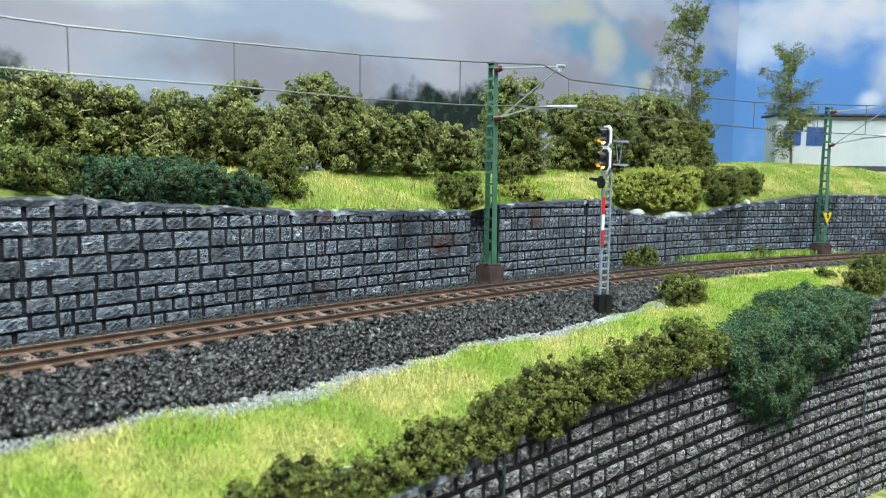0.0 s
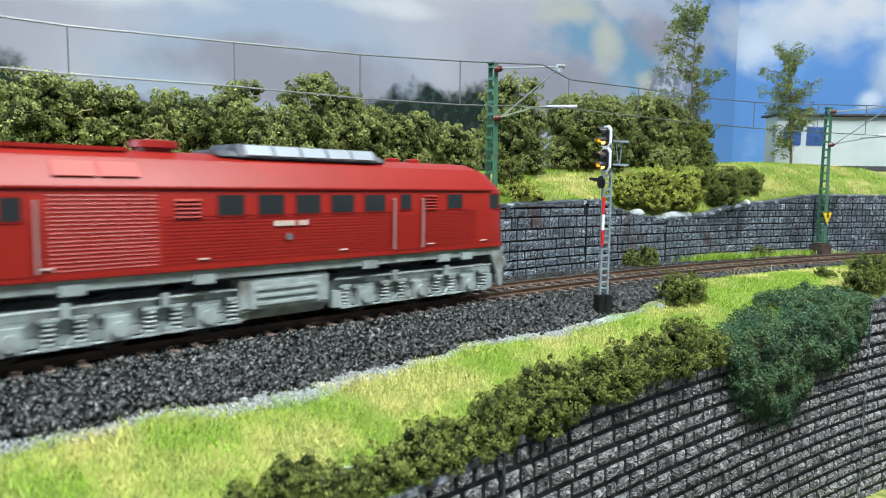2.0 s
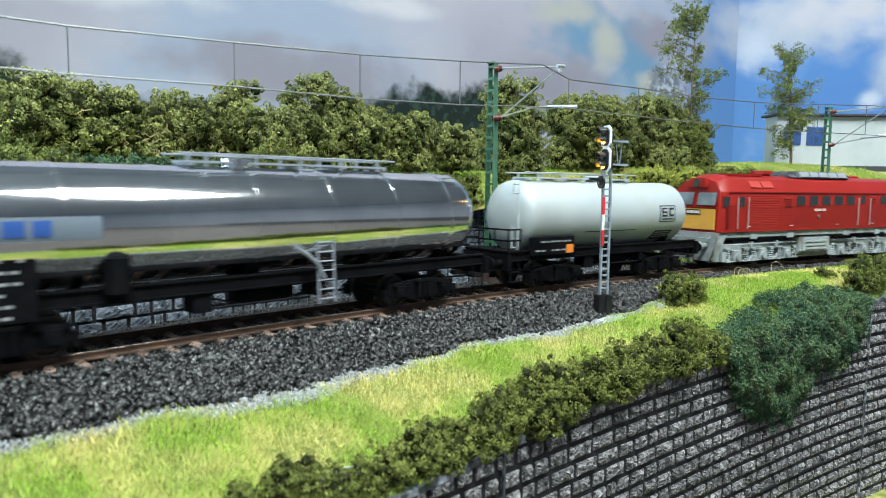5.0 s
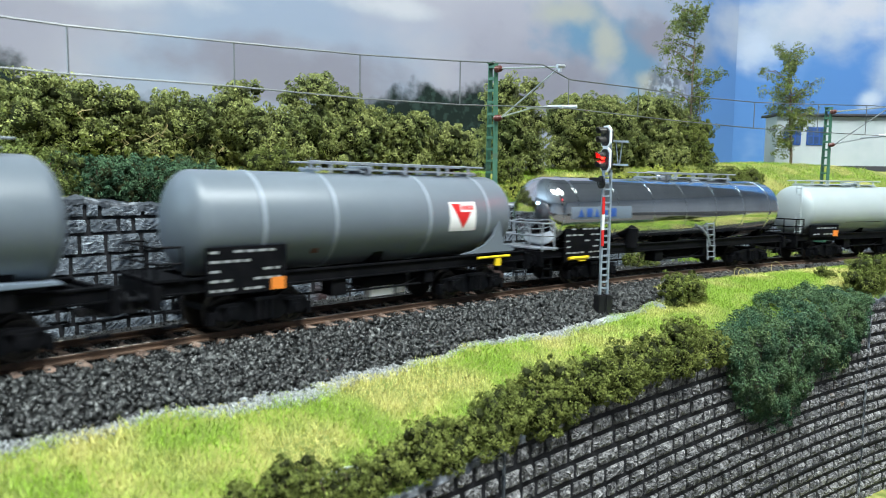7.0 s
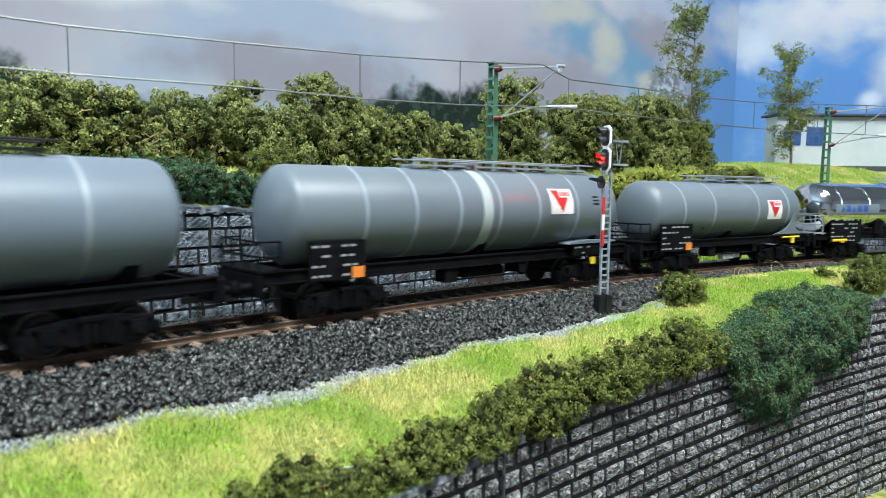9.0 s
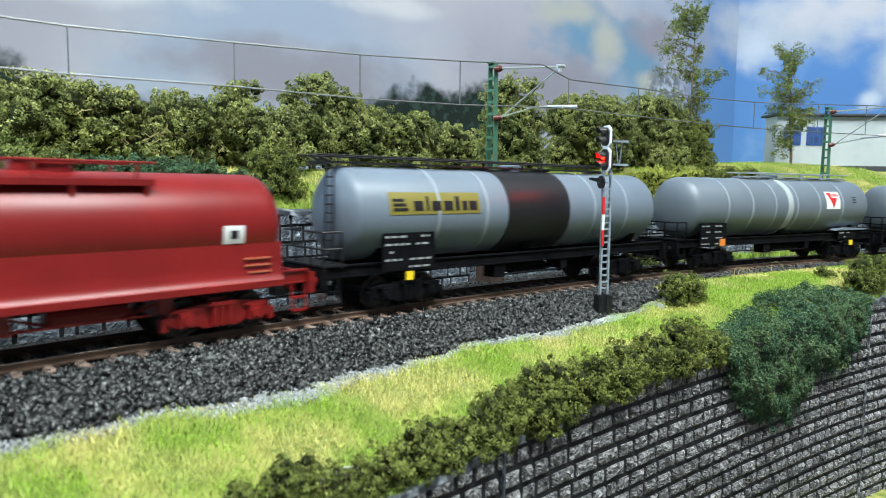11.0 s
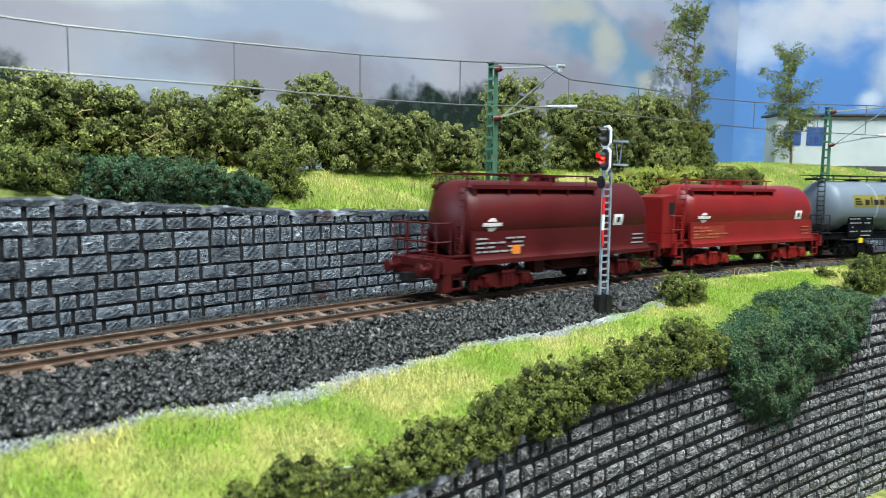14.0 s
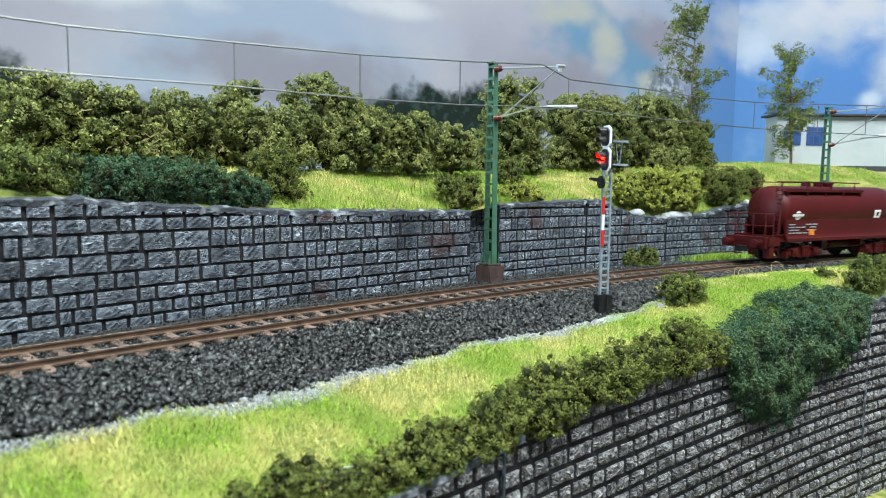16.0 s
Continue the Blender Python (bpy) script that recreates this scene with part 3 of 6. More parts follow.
def stone_wall(name, s0, s1, lat_of, top_of, z0, courses, lengths, mat, label, proud, joint, seed, limit=300, window=(-1e9, 1e9), deep=9.0, cap=True, bulge=0.22, rim_at=(0.66, 0.85)):
    r = random.Random(seed)
    step = 6.0
    st = [s0 + (s1 - s0) * i / max(2, int((s1 - s0) / step)) for i in range(max(2, int((s1 - s0) / step)) + 1)]
    rings = []
    for s in st:
        t = top_of(s) - 1.0
        f, b = on(s, lat_of(s)), on(s, lat_of(s) - deep)
        rings.append([(f[0], f[1], z0), (f[0], f[1], t), (b[0], b[1], t), (b[0], b[1], z0)])
    wall = part(name, Shape().loft(rings), "mortar", None, label)
    tagged(wall, label, "wall", kind="structure")
    shapes = [data_of("brick", rock_face(seed * 10 + k, bulge, rim_at), mat, scale=1.0) for k in range(10)]
    made, rest = 0, Shape()
    z, row = z0, 0
    while z < max(top_of(s) for s in st):
        h = courses[row % len(courses)]
        s = s0 + 0.2 - r.uniform(0, lengths[1]) * (row % 2) * 0.5
        while s < s1 - 1.0:
            w = lengths[0] + (lengths[1] - lengths[0]) * r.random() ** 1.4
            a, b = max(s, s0), min(s + w, s1 - 0.2)
            s += w
            if b - a < 1.8:
                continue
            mid = (a + b) / 2
            hh = min(h, top_of(mid) - 0.6 - z)
            if hh < 1.2:
                continue
            # turn with the wall's face
            fx, fy, _ = on(mid, lat_of(mid))
            gx, gy, _ = on(mid + 2, lat_of(mid + 2))
            face = math.atan2(gy - fy, gx - fx)
            depth = proud * r.uniform(0.7, 1.3)
            me = shapes[r.randrange(10)]
            place = Matrix.Translation((fx * MM, fy * MM, (z + joint * 0.5) * MM)) @ Matrix.Rotation(face + r.uniform(-0.02, 0.02), 4, "Z") @ Matrix.Diagonal(((b - a - joint * 1.15) * MM, depth * MM, (hh - joint) * MM, 1))
            if made < limit and window[0] <= mid <= window[1]:
                ob = new("brick", me)
                ob.parent = wall
                ob.matrix_basis = place
                made += 1
            else:
                rest.add([tuple((place @ v.co) * 1000) for v in me.vertices], [tuple(p.vertices) for p in me.polygons])
        z += h
        row += 1
    if rest.v:
        tagged(part("brick_rows", rest, mat, wall), kind="stuff")
    if cap:
        sh, ring = Shape(), []
        n = int((s1 - s0) / 1.6)
        for i in range(n + 1):
            s = s0 + (s1 - s0) * i / n
            t, l = top_of(s), lat_of(s)
            o = [noise.noise(Vector((s / 3.1, q, seed))) for q in (0.0, 5.0, 9.0, 14.0)]
            ring.append([(*on(s, l + 0.9 + o[0] * 0.9)[:2], t - 2.4 + o[1] * 1.5), (*on(s, l + 1.0 + o[2] * 0.6)[:2], t - 0.6 + o[3] * 0.7), (*on(s, l - 1.5)[:2], t + 0.3 + o[0] * 0.9), (*on(s, l - 5)[:2], t + 0.1 + o[2] * 1.2), (*on(s, l - 6)[:2], t - 3)])
        part("coping", sh.loft(ring), "cap", wall, "ragged pale plaster edge", smooth=50)
    return wall


def walls():
    lat = lambda d=0.0, kink=0.0, c=0.0: (lambda s: float(np.interp(s, WALL_S, WALL_L)) + d + kink * (s - c) / 40.0)
    top = lambda s: float(np.interp(s, TOP_S, TOP_Z)) + 0.7 * noise.noise(Vector((s / 7.0, 0, 0)))
    tall = (4.5, 4.7, 5.0, 5.6, 6.2, 6.6, 5.0, 4.6, 4.6)
    upper = "dark slate-grey hewn stone retaining wall behind the track"
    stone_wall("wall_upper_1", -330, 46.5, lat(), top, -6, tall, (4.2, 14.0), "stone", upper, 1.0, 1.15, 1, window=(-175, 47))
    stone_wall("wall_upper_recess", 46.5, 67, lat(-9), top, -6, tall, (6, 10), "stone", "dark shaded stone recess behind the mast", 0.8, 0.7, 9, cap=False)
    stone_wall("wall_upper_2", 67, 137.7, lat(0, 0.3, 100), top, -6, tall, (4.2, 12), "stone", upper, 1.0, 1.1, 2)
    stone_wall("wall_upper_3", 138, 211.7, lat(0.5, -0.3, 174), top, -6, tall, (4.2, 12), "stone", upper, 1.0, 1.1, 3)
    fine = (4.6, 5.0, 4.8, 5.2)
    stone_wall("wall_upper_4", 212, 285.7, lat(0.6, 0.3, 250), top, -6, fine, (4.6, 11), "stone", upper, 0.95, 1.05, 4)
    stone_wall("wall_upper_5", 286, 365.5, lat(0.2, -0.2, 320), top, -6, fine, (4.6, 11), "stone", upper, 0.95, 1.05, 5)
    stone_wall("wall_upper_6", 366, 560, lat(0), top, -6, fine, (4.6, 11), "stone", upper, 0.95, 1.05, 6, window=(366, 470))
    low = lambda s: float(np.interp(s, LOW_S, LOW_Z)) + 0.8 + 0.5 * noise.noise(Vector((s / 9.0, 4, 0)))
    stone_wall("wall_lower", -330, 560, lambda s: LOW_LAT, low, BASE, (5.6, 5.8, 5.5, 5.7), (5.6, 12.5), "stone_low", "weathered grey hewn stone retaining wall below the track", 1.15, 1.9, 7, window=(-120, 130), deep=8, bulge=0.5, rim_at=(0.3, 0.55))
    low_wall = bpy.data.objects["wall_lower"]
    for s in (-64.5, 195.0):
        x, y, a = on(s, LOW_LAT + 0.9)
        part("seam", Shape().box(-0.35, 0.35, -0.3, 0.5, BASE, low(s) - 1), "cap", low_wall, "pale glue seam between wall plates", at=Matrix.Translation((x * MM, y * MM, 0)) @ Matrix.Rotation(float(a), 4, "Z"))
    part("ledge", Shape().loft([[(*on(s, LOW_LAT + d)[:2], -82.6 + z) for d, z in ((0, 0), (1.2, 0), (1.2, 1.0), (0, 1.0))] for s in range(-120, 420, 6)]), "mortar", low_wall, "dark plate joint")


# ---- backdrop ----
def backdrop_material(name, deep, pale, grey, scale, lo, hi, blots, fade=None, drift=0.0, clouds=()):
    m = bpy.data.materials.new(name)
    m.use_nodes = True
    n, l = m.node_tree.nodes, m.node_tree.links
    p = n["Principled BSDF"]
    p.inputs["Roughness"].default_value = 0.8
    p.inputs["Specular IOR Level"].default_value = 0.1
    co = n.new("ShaderNodeTexCoord")

    def noisy(size, stretch, off):
        mp = n.new("ShaderNodeMapping")
        mp.inputs["Scale"].default_value, mp.inputs["Location"].default_value = (1, 1, stretch), (off, off, off)
        l.new(co.outputs["Object"], mp.inputs["Vector"])
        t = n.new("ShaderNodeTexNoise")
        t.inputs["Scale"].default_value, t.inputs["Detail"].default_value, t.inputs["Roughness"].default_value = 1 / size, 4, 0.5
        l.new(mp.outputs[0], t.inputs["Vector"])
        return t.outputs["Fac"]

    def step(v, a, b):
        r = n.new("ShaderNodeMapRange")
        r.interpolation_type = "SMOOTHSTEP"
        r.inputs["From Min"].default_value, r.inputs["From Max"].default_value = a, b
        l.new(v, r.inputs["Value"])
        return r.outputs["Result"]

    def blend(a, b, fac):
        x = n.new("ShaderNodeMix")
        x.data_type = "RGBA"
        for value, socket in ((a, x.inputs["A"]), (b, x.inputs["B"])):
            if isinstance(value, tuple):
                socket.default_value = rgb(value)
            else:
                l.new(value, socket)
        l.new(fac, x.inputs["Factor"])
        return x.outputs["Result"]

    parts = n.new("ShaderNodeSeparateXYZ")
    l.new(co.outputs["Object"], parts.inputs[0])
    cloud = blend(pale, grey, step(noisy(scale * 1.6, 1.4, 3.1), 0.38, 0.62))
    colour = blend(deep, cloud, step(noisy(scale, 1.7, drift), lo, hi))
    if fade:
        colour = blend(colour, fade[2], step(parts.outputs["X"], fade[0], fade[1]))
    for cx, cz, rx, rz, tint, soft_edge in clouds:
        mp = n.new("ShaderNodeVectorMath")
        mp.operation = "MULTIPLY_ADD"
        mp.inputs[1].default_value = (1 / rx, 0, 1 / rz)
        mp.inputs[2].default_value = (-cx / rx, 0, -cz / rz)
        l.new(co.outputs["Object"], mp.inputs[0])
        d = n.new("ShaderNodeVectorMath")
        d.operation = "LENGTH"
        l.new(mp.outputs[0], d.inputs[0])
        a = n.new("ShaderNodeMath")
        a.operation, a.inputs[2].default_value = "MULTIPLY_ADD", -1.1
        a.inputs[1].default_value = 2.2
        l.new(noisy(0.045, 1.5, cx * 3), a.inputs[0])
        total = n.new("ShaderNodeMath")
        total.operation = "ADD"
        l.new(d.outputs["Value"], total.inputs[0])
        l.new(a.outputs[0], total.inputs[1])
        colour = blend(tint, colour, step(total.outputs[0], 1 - soft_edge, 1 + soft_edge))
    edge = noisy(0.02, 1.0, 7.0)
    for cx, cz, rx, rz, tint in blots:
        mp = n.new("ShaderNodeVectorMath")
        mp.operation = "MULTIPLY_ADD"
        mp.inputs[1].default_value = (1 / rx, 0, 1 / rz)
        mp.inputs[2].default_value = (-cx / rx, 0, -cz / rz)
        l.new(co.outputs["Object"], mp.inputs[0])
        d = n.new("ShaderNodeVectorMath")
        d.operation = "LENGTH"
        l.new(mp.outputs[0], d.inputs[0])
        a = n.new("ShaderNodeMath")
        a.operation = "ADD"
        l.new(d.outputs["Value"], a.inputs[0])
        l.new(edge, a.inputs[1])
        leafy = blend(tint, tuple(2.6 * q for q in tint), step(noisy(0.006, 1.0, 1.7), 0.48, 0.68))
        colour = blend(leafy, colour, step(a.outputs[0], 1.3, 1.62))
    l.new(colour, p.inputs["Base Color"])
    return m


def backdrop():
    woods, haze, blue = (0.010, 0.017, 0.015), (0.12, 0.135, 0.17), (0.085, 0.20, 0.44)
    white, cream, cyan, lilac = (0.44, 0.44, 0.49), (0.33, 0.335, 0.32), (0.12, 0.22, 0.34), (0.215, 0.21, 0.265)
    M["sky_left"] = backdrop_material("cloudy_print", (0.255, 0.30, 0.40), (0.37, 0.365, 0.425), (0.27, 0.265, 0.33), 0.22, 0.34, 0.52,
                                      ((0.728, 0.085, 0.055, 0.045, woods), (0.79, 0.085, 0.055, 0.052, woods), (0.67, 0.075, 0.03, 0.04, woods), (0.408, 0.08, 0.03, 0.048, woods),
                                       (0.512, 0.075, 0.03, 0.03, woods), (0.553, 0.08, 0.03, 0.03, woods), (1.01, 0.10, 0.035, 0.075, haze), (1.045, 0.085, 0.025, 0.05, (0.06, 0.075, 0.10))),
                                      (1.02, 1.075, (0.08, 0.18, 0.40)), 0.37,
                                      ((0.475, 0.180, 0.06, 0.012, white, 0.7), (0.69, 0.192, 0.04, 0.008, white, 0.7), (0.62, 0.13, 0.10, 0.02, lilac, 0.6), (0.86, 0.14, 0.07, 0.03, lilac, 0.6),
                                       (0.90, 0.195, 0.05, 0.022, cyan, 0.6), (0.965, 0.175, 0.035, 0.035, cyan, 0.5), (0.925, 0.185, 0.018, 0.022, cream, 0.7), (0.985, 0.15, 0.014, 0.012, cream, 0.7), (0.875, 0.21, 0.03, 0.012, cream, 0.7),
                                       (0.99, 0.20, 0.03, 0.02, lilac, 0.6), (1.125, 0.225, 0.05, 0.03, (0.30, 0.34, 0.43), 0.9), (1.06, 0.20, 0.02, 0.03, (0.20, 0.24, 0.33), 0.9)))
    M["sky_right"] = backdrop_material("blue_print", blue, (0.24, 0.34, 0.52), (0.16, 0.28, 0.50), 0.16, 0.52, 0.72, (), None, 0.0,
                                       ((0.085, 0.235, 0.085, 0.033, (0.34, 0.38, 0.46), 0.8), (0.17, 0.255, 0.08, 0.026, white, 0.7), (0.225, 0.19, 0.022, 0.03, (0.34, 0.39, 0.48), 0.8), (0.052, 0.205, 0.022, 0.02, (0.40, 0.45, 0.55), 0.8), (0.20, 0.152, 0.016, 0.010, (0.45, 0.50, 0.58), 0.8)))
    for name, a, b, mat in (("backdrop_left", (-650, 250), (330, 790), "sky_left"), ("backdrop_right", (310, 812), (1500, 930), "sky_right")):
        length, ang = math.dist(a, b), math.atan2(b[1] - a[1], b[0] - a[0])
        sh = Shape()
        sh.box(0, length, 0, 4, BASE, 430)
        ob = part(name, sh, mat)
        ob.matrix_basis = Matrix.Translation((a[0] * MM, a[1] * MM, 0)) @ Matrix.Rotation(ang, 4, "Z")
        tagged(ob, "printed backdrop board with clouds and blue sky", "backdrop", kind="structure")



room()
terrain()
walls()
track()
gravel()
lawns()
backdrop()


# ---- shrubs and trees ----
def flakes(centres, size, out, r):
    """Small folded leaves at the centres; out: the way each roughly faces."""
    n = len(centres)
    nrm = out + r.normal(0, 0.45, (n, 3))
    nrm /= np.linalg.norm(nrm, axis=1, keepdims=True) + 1e-9
    ref = r.normal(size=(n, 3))
    a = np.cross(nrm, ref)
    a /= np.linalg.norm(a, axis=1, keepdims=True) + 1e-9
    b = np.cross(nrm, a)
    la = (size * r.uniform(0.5, 1.2, n))[:, None]
    lb = la * r.uniform(0.35, 0.8, n)[:, None]
    fold = nrm * (la * r.uniform(-0.1, 0.5, n)[:, None])
    v = np.stack((centres - a * la, centres - b * lb + fold, centres + a * la, centres + b * lb + fold), 1)
    f = np.array(((0, 1, 2), (0, 2, 3)))[None] + 4 * np.arange(n)[:, None, None]
    return v.reshape(-1, 3), f.reshape(-1, 3)


def lobes(r, wide, deep, high, count):
    """Centres and radii of the clumps that make a crown of that half width, half depth and height."""
    out = []
    for i in range(count):
        a, q = r.uniform(0, 2 * math.pi), r.uniform(0, 1)
        d = r.uniform(0.35, 1.0) ** 0.5 * (1.0 if q < 0.5 else math.sqrt(max(0.05, 1.15 - (2 * q - 1) ** 2)))
        rad = r.uniform(0.09, 0.30) * min(wide, high * 0.7)
        z = np.clip(q * high * r.uniform(0.75, 1.05), rad * 0.3, high - rad * 0.9)
        out.append((math.cos(a) * d * (wide - rad * 0.4), math.sin(a) * d * (deep - rad * 0.4), z, rad))
    out.append((0, 0, high * 0.4, min(wide, high * 0.5) * 0.75))
    return np.array(out)


KINDS = {
    "h": ("hedge_bush", "flake", 0.66, 62, "tall crinkly olive-green bush on the bank", "bush", "bushes of the hedge"),
    "d": ("hedge_bush", "flake_dark", 0.66, 62, "dark green bush beside a slender tree", "bush", "bushes of the hedge"),
    "o": ("shrub", "flake_olive", 0.48, 54, "soft olive-green shrub above the stone wall", "shrub", "shrubs"),
    "b": ("creeper", "flake_blue", 0.42, 54, "bluish green creeper spilling over the stone wall", "creeper", "creepers"),
    "k": ("shrub", "flake_dark", 0.46, 56, "dark green foam shrub on the grass edge", "shrub", "shrubs"),
    "m": ("shrub", "flake_dark", 0.46, 56, "large dark green shrub hanging over the lower wall", "shrub", "shrubs"),
    "l": ("shrub", "flake_lime", 0.5, 54, "yellow-green shrub on the bank above the wall", "shrub", "shrubs"),
}
PLANTS = (
    (-121, -150, 51.8, 14.8, 32.6, "h"), (-120, -105, 50.9, 19.9, 32.4, "h"), (-101, -100, 51.6, 17.3, 28.2, "h"), (-86, -98, 51.6, 11.9, 19.2, "h"),
    (-70, -100, 51.5, 16.2, 29.8, "h"), (-44, -104, 51.9, 14.7, 37.6, "h"), (-36, -92, 51.5, 14.6, 25.7, "h"), (-8, -105, 51.9, 16.8, 47.4, "h"),
)
PLANTS += (
    (17, -100, 51.4, 19.6, 37.7, "h"), (44, -96, 52.1, 17.2, 29.2, "h"), (72, -96, 52.9, 14.8, 23.3, "h"), (128, -112, 53.9, 22.2, 58.5, "h"),
    (205, -120, 55.9, 33.2, 53.5, "h"), (256, -124, 58.1, 33.1, 56.9, "h"), (299, -120, 62, 20.6, 37.6, "d"),
)
PLANTS += (
    (-139, -50, 39.9, 13.3, 13.4, "o"), (-144, -56, 41.3, 8.0, 10.9, "o"), (-121, -46, 37.5, 9.3, 12.9, "b"), (-108, -48, 35.8, 10.8, 14.0, "b"),
    (-94, -50, 34.8, 10.3, 14.1, "b"), (-78, -51, 34.2, 10.8, 15.8, "b"), (-67, -52, 33.6, 7.8, 12.8, "b"), (-122, -58, 41.4, 8.7, 10.5, "b"),
    (-92, -64, 41.7, 12.9, 10.6, "b"), (-50, -60, 34.6, 10.4, 23.2, "k"), (46, -58, 32.6, 12.8, 16.7, "k"), (99, -76, 45.4, 7.9, 13.1, "k"),
)
PLANTS += (
    (91, -62, 33.4, 15.2, 12.0, "l"), (182, -66, 33.5, 13.9, 18.9, "l"), (205, -66, 30.4, 15.1, 25.4, "l"), (236, -68, 28.5, 18.8, 32.7, "l"),
    (277, -72, 32.2, 18.2, 27.0, "k"), (315, -78, 37.2, 12.1, 21.5, "k"), (182, -50, -5.4, 12.8, 11.9, "k"), (305, -54, -6.0, 9.1, 6.5, "k"),
)
PLANTS += (
    (-140, 74, -19.5, 2.8, 3.6, "k"), (-127, 74, -22.4, 5.5, 8.5, "k"), (-117, 75, -25.4, 5.3, 6.9, "k"), (-107, 76, -28.1, 5.6, 8.7, "k"),
    (-92, 77, -27.3, 5.0, 13.4, "k"), (-101, 77, -26.9, 5.1, 8.8, "k"), (-81, 78, -27.2, 6.2, 11.7, "k"), (-68, 78, -26.9, 6.1, 14.6, "k"),
    (-59, 77, -24.8, 4.8, 13.5, "k"), (-46, 79, -26.4, 8.6, 20.2, "m"), (-27, 79, -23.3, 8.0, 15.8, "k"), (-7, 80, -23.1, 6.7, 17.0, "k"),
)
PLANTS += (
    (10, 80, -20.8, 7.0, 15.9, "k"), (29, 80, -21.5, 7.7, 18.3, "k"), (53, 79, -22.3, 6.6, 15.1, "k"), (92, 44, -9, 10.7, 14.2, "k"),
    (214, 48, -7.0, 4.8, 9, "k"), (210, 72, -10.3, 10.7, 20.3, "k"), (230, 70, -4.5, 8.8, 12.0, "k"),
)


def clump_centres(r, lb, rho, high):
    """Places and outward directions of leaf clumps, spaced over the skin of the lobes, some standing out on sprigs."""
    area = lb[:, 3] ** 2
    n = int(4 * math.pi * area.sum() / (rho * rho) * 0.9)
    pick = r.choice(len(lb), n, p=area / area.sum())
    d = r.normal(size=(n, 3))
    d /= np.linalg.norm(d, axis=1, keepdims=True)
    rad = lb[pick, 3] * r.uniform(0.8, 1.0, n) + np.where(r.random(n) < 0.25, rho * r.uniform(0.3, 2.0, n), 0.0)
    c = lb[pick, :3] + d * rad[:, None]
    # keep those that no other lobe swallows, with room round each
    gap = np.linalg.norm(c[:, None] - lb[None, :, :3], axis=2) / lb[None, :, 3]
    gap[np.arange(n), pick] = 9
    ok = (gap.min(axis=1) > 0.8) & (c[:, 2] > 0.2) & (c[:, 2] < high + rho * 0.6)
    c, d = c[ok], d[ok]
    kept = []
    for i in range(len(c)):
        if not kept or np.min(np.sum((c[kept] - c[i]) ** 2, axis=1)) > (1.15 * rho) ** 2:
            kept.append(i)
    return c[kept], d[kept]


def clumps(r, c, d, rho, size, per):
    """Leaves on the outer side of each clump."""
    n = len(c) * per
    k = np.repeat(np.arange(len(c)), per)
    e = r.normal(size=(n, 3)) + d[k] * 0.9
    e /= np.linalg.norm(e, axis=1, keepdims=True)
    big = rho * r.uniform(0.65, 1.25, len(c))
    p = c[k] + e * (big[k] * r.uniform(0.72, 1.05, n))[:, None]
    return flakes(p, size, e, r)


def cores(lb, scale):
    """The foam body inside the leaves, coloured dark to stand for the shade between clumps."""
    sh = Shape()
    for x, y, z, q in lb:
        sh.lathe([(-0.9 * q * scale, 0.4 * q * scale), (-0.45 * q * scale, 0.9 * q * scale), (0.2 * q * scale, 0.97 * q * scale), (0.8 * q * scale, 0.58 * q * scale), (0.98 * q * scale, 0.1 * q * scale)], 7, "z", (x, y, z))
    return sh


def plant(i, s, lat, z, wide, high, kind):
    r = np.random.default_rng(100 + i)
    name, mat, size, dense, label, category, group = KINDS[kind]
    root = thing(name, label, category, group, spot(s, lat, z))
    hang = lat > 81
    deep = wide * (0.45 if hang else 0.55 if lat > 60 else 0.75)
    wide *= 1.1 if kind in "hd" else 1.1 if lat < 60 else 1.3 if kind == "b" else 1.4
    tall = kind in "hd"
    lb = lobes(r, wide, deep, high, 40 if tall else 26)
    rho = 2.3 if tall else 1.5 if kind == "b" else 1.6
    c, d = clump_centres(r, lb, rho, high)
    v, f = clumps(r, c, d, rho, size, dense)
    soup("foliage", v, f, mat, root)
    tagged(part("core", cores(lb, 0.84), "shade_core", root), kind="stuff")
    stem = Shape()
    for k in range(5):
        a = r.uniform(0, 6.28)
        tip = (math.cos(a) * wide * 0.5, math.sin(a) * deep * 0.5, high * r.uniform(0.4, 0.75))
        stem.rod((math.cos(a) * 0.8, math.sin(a) * 0.8, -2.5), tip, 0.55, 5, 0.2)
    part("stem", stem, "bark", root)
    if kind == "h" and i in (2, 3, 4):
        tw = Shape()
        for k in range(6):
            a = r.uniform(-1, 1) * wide
            p = [Vector((a, -deep * 0.95, r.uniform(2, high * 0.6)))]
            for q in range(4):
                p.append(p[-1] + Vector((r.uniform(-3, 3), r.uniform(-0.7, 0.5), r.uniform(-2, 2.6))))
            tw.pipe(p, 0.2, 5)
        part("twig", tw, "twig", root, "bare pale yellow twigs")


CREEPER_TOP = ((56, 79), (64, 76), (78, 71), (95, 67), (115, 63), (140, 60), (165, 61), (180, 66), (190, 76))
CREEPER_FOOT = ((56, -17), (61, -22), (66, -33), (77, -42), (89, -50), (104, -55), (120, -56), (126, -50), (129, -38), (140, -36), (154, -40), (168, -38), (176, -32), (184, -20), (190, -10))


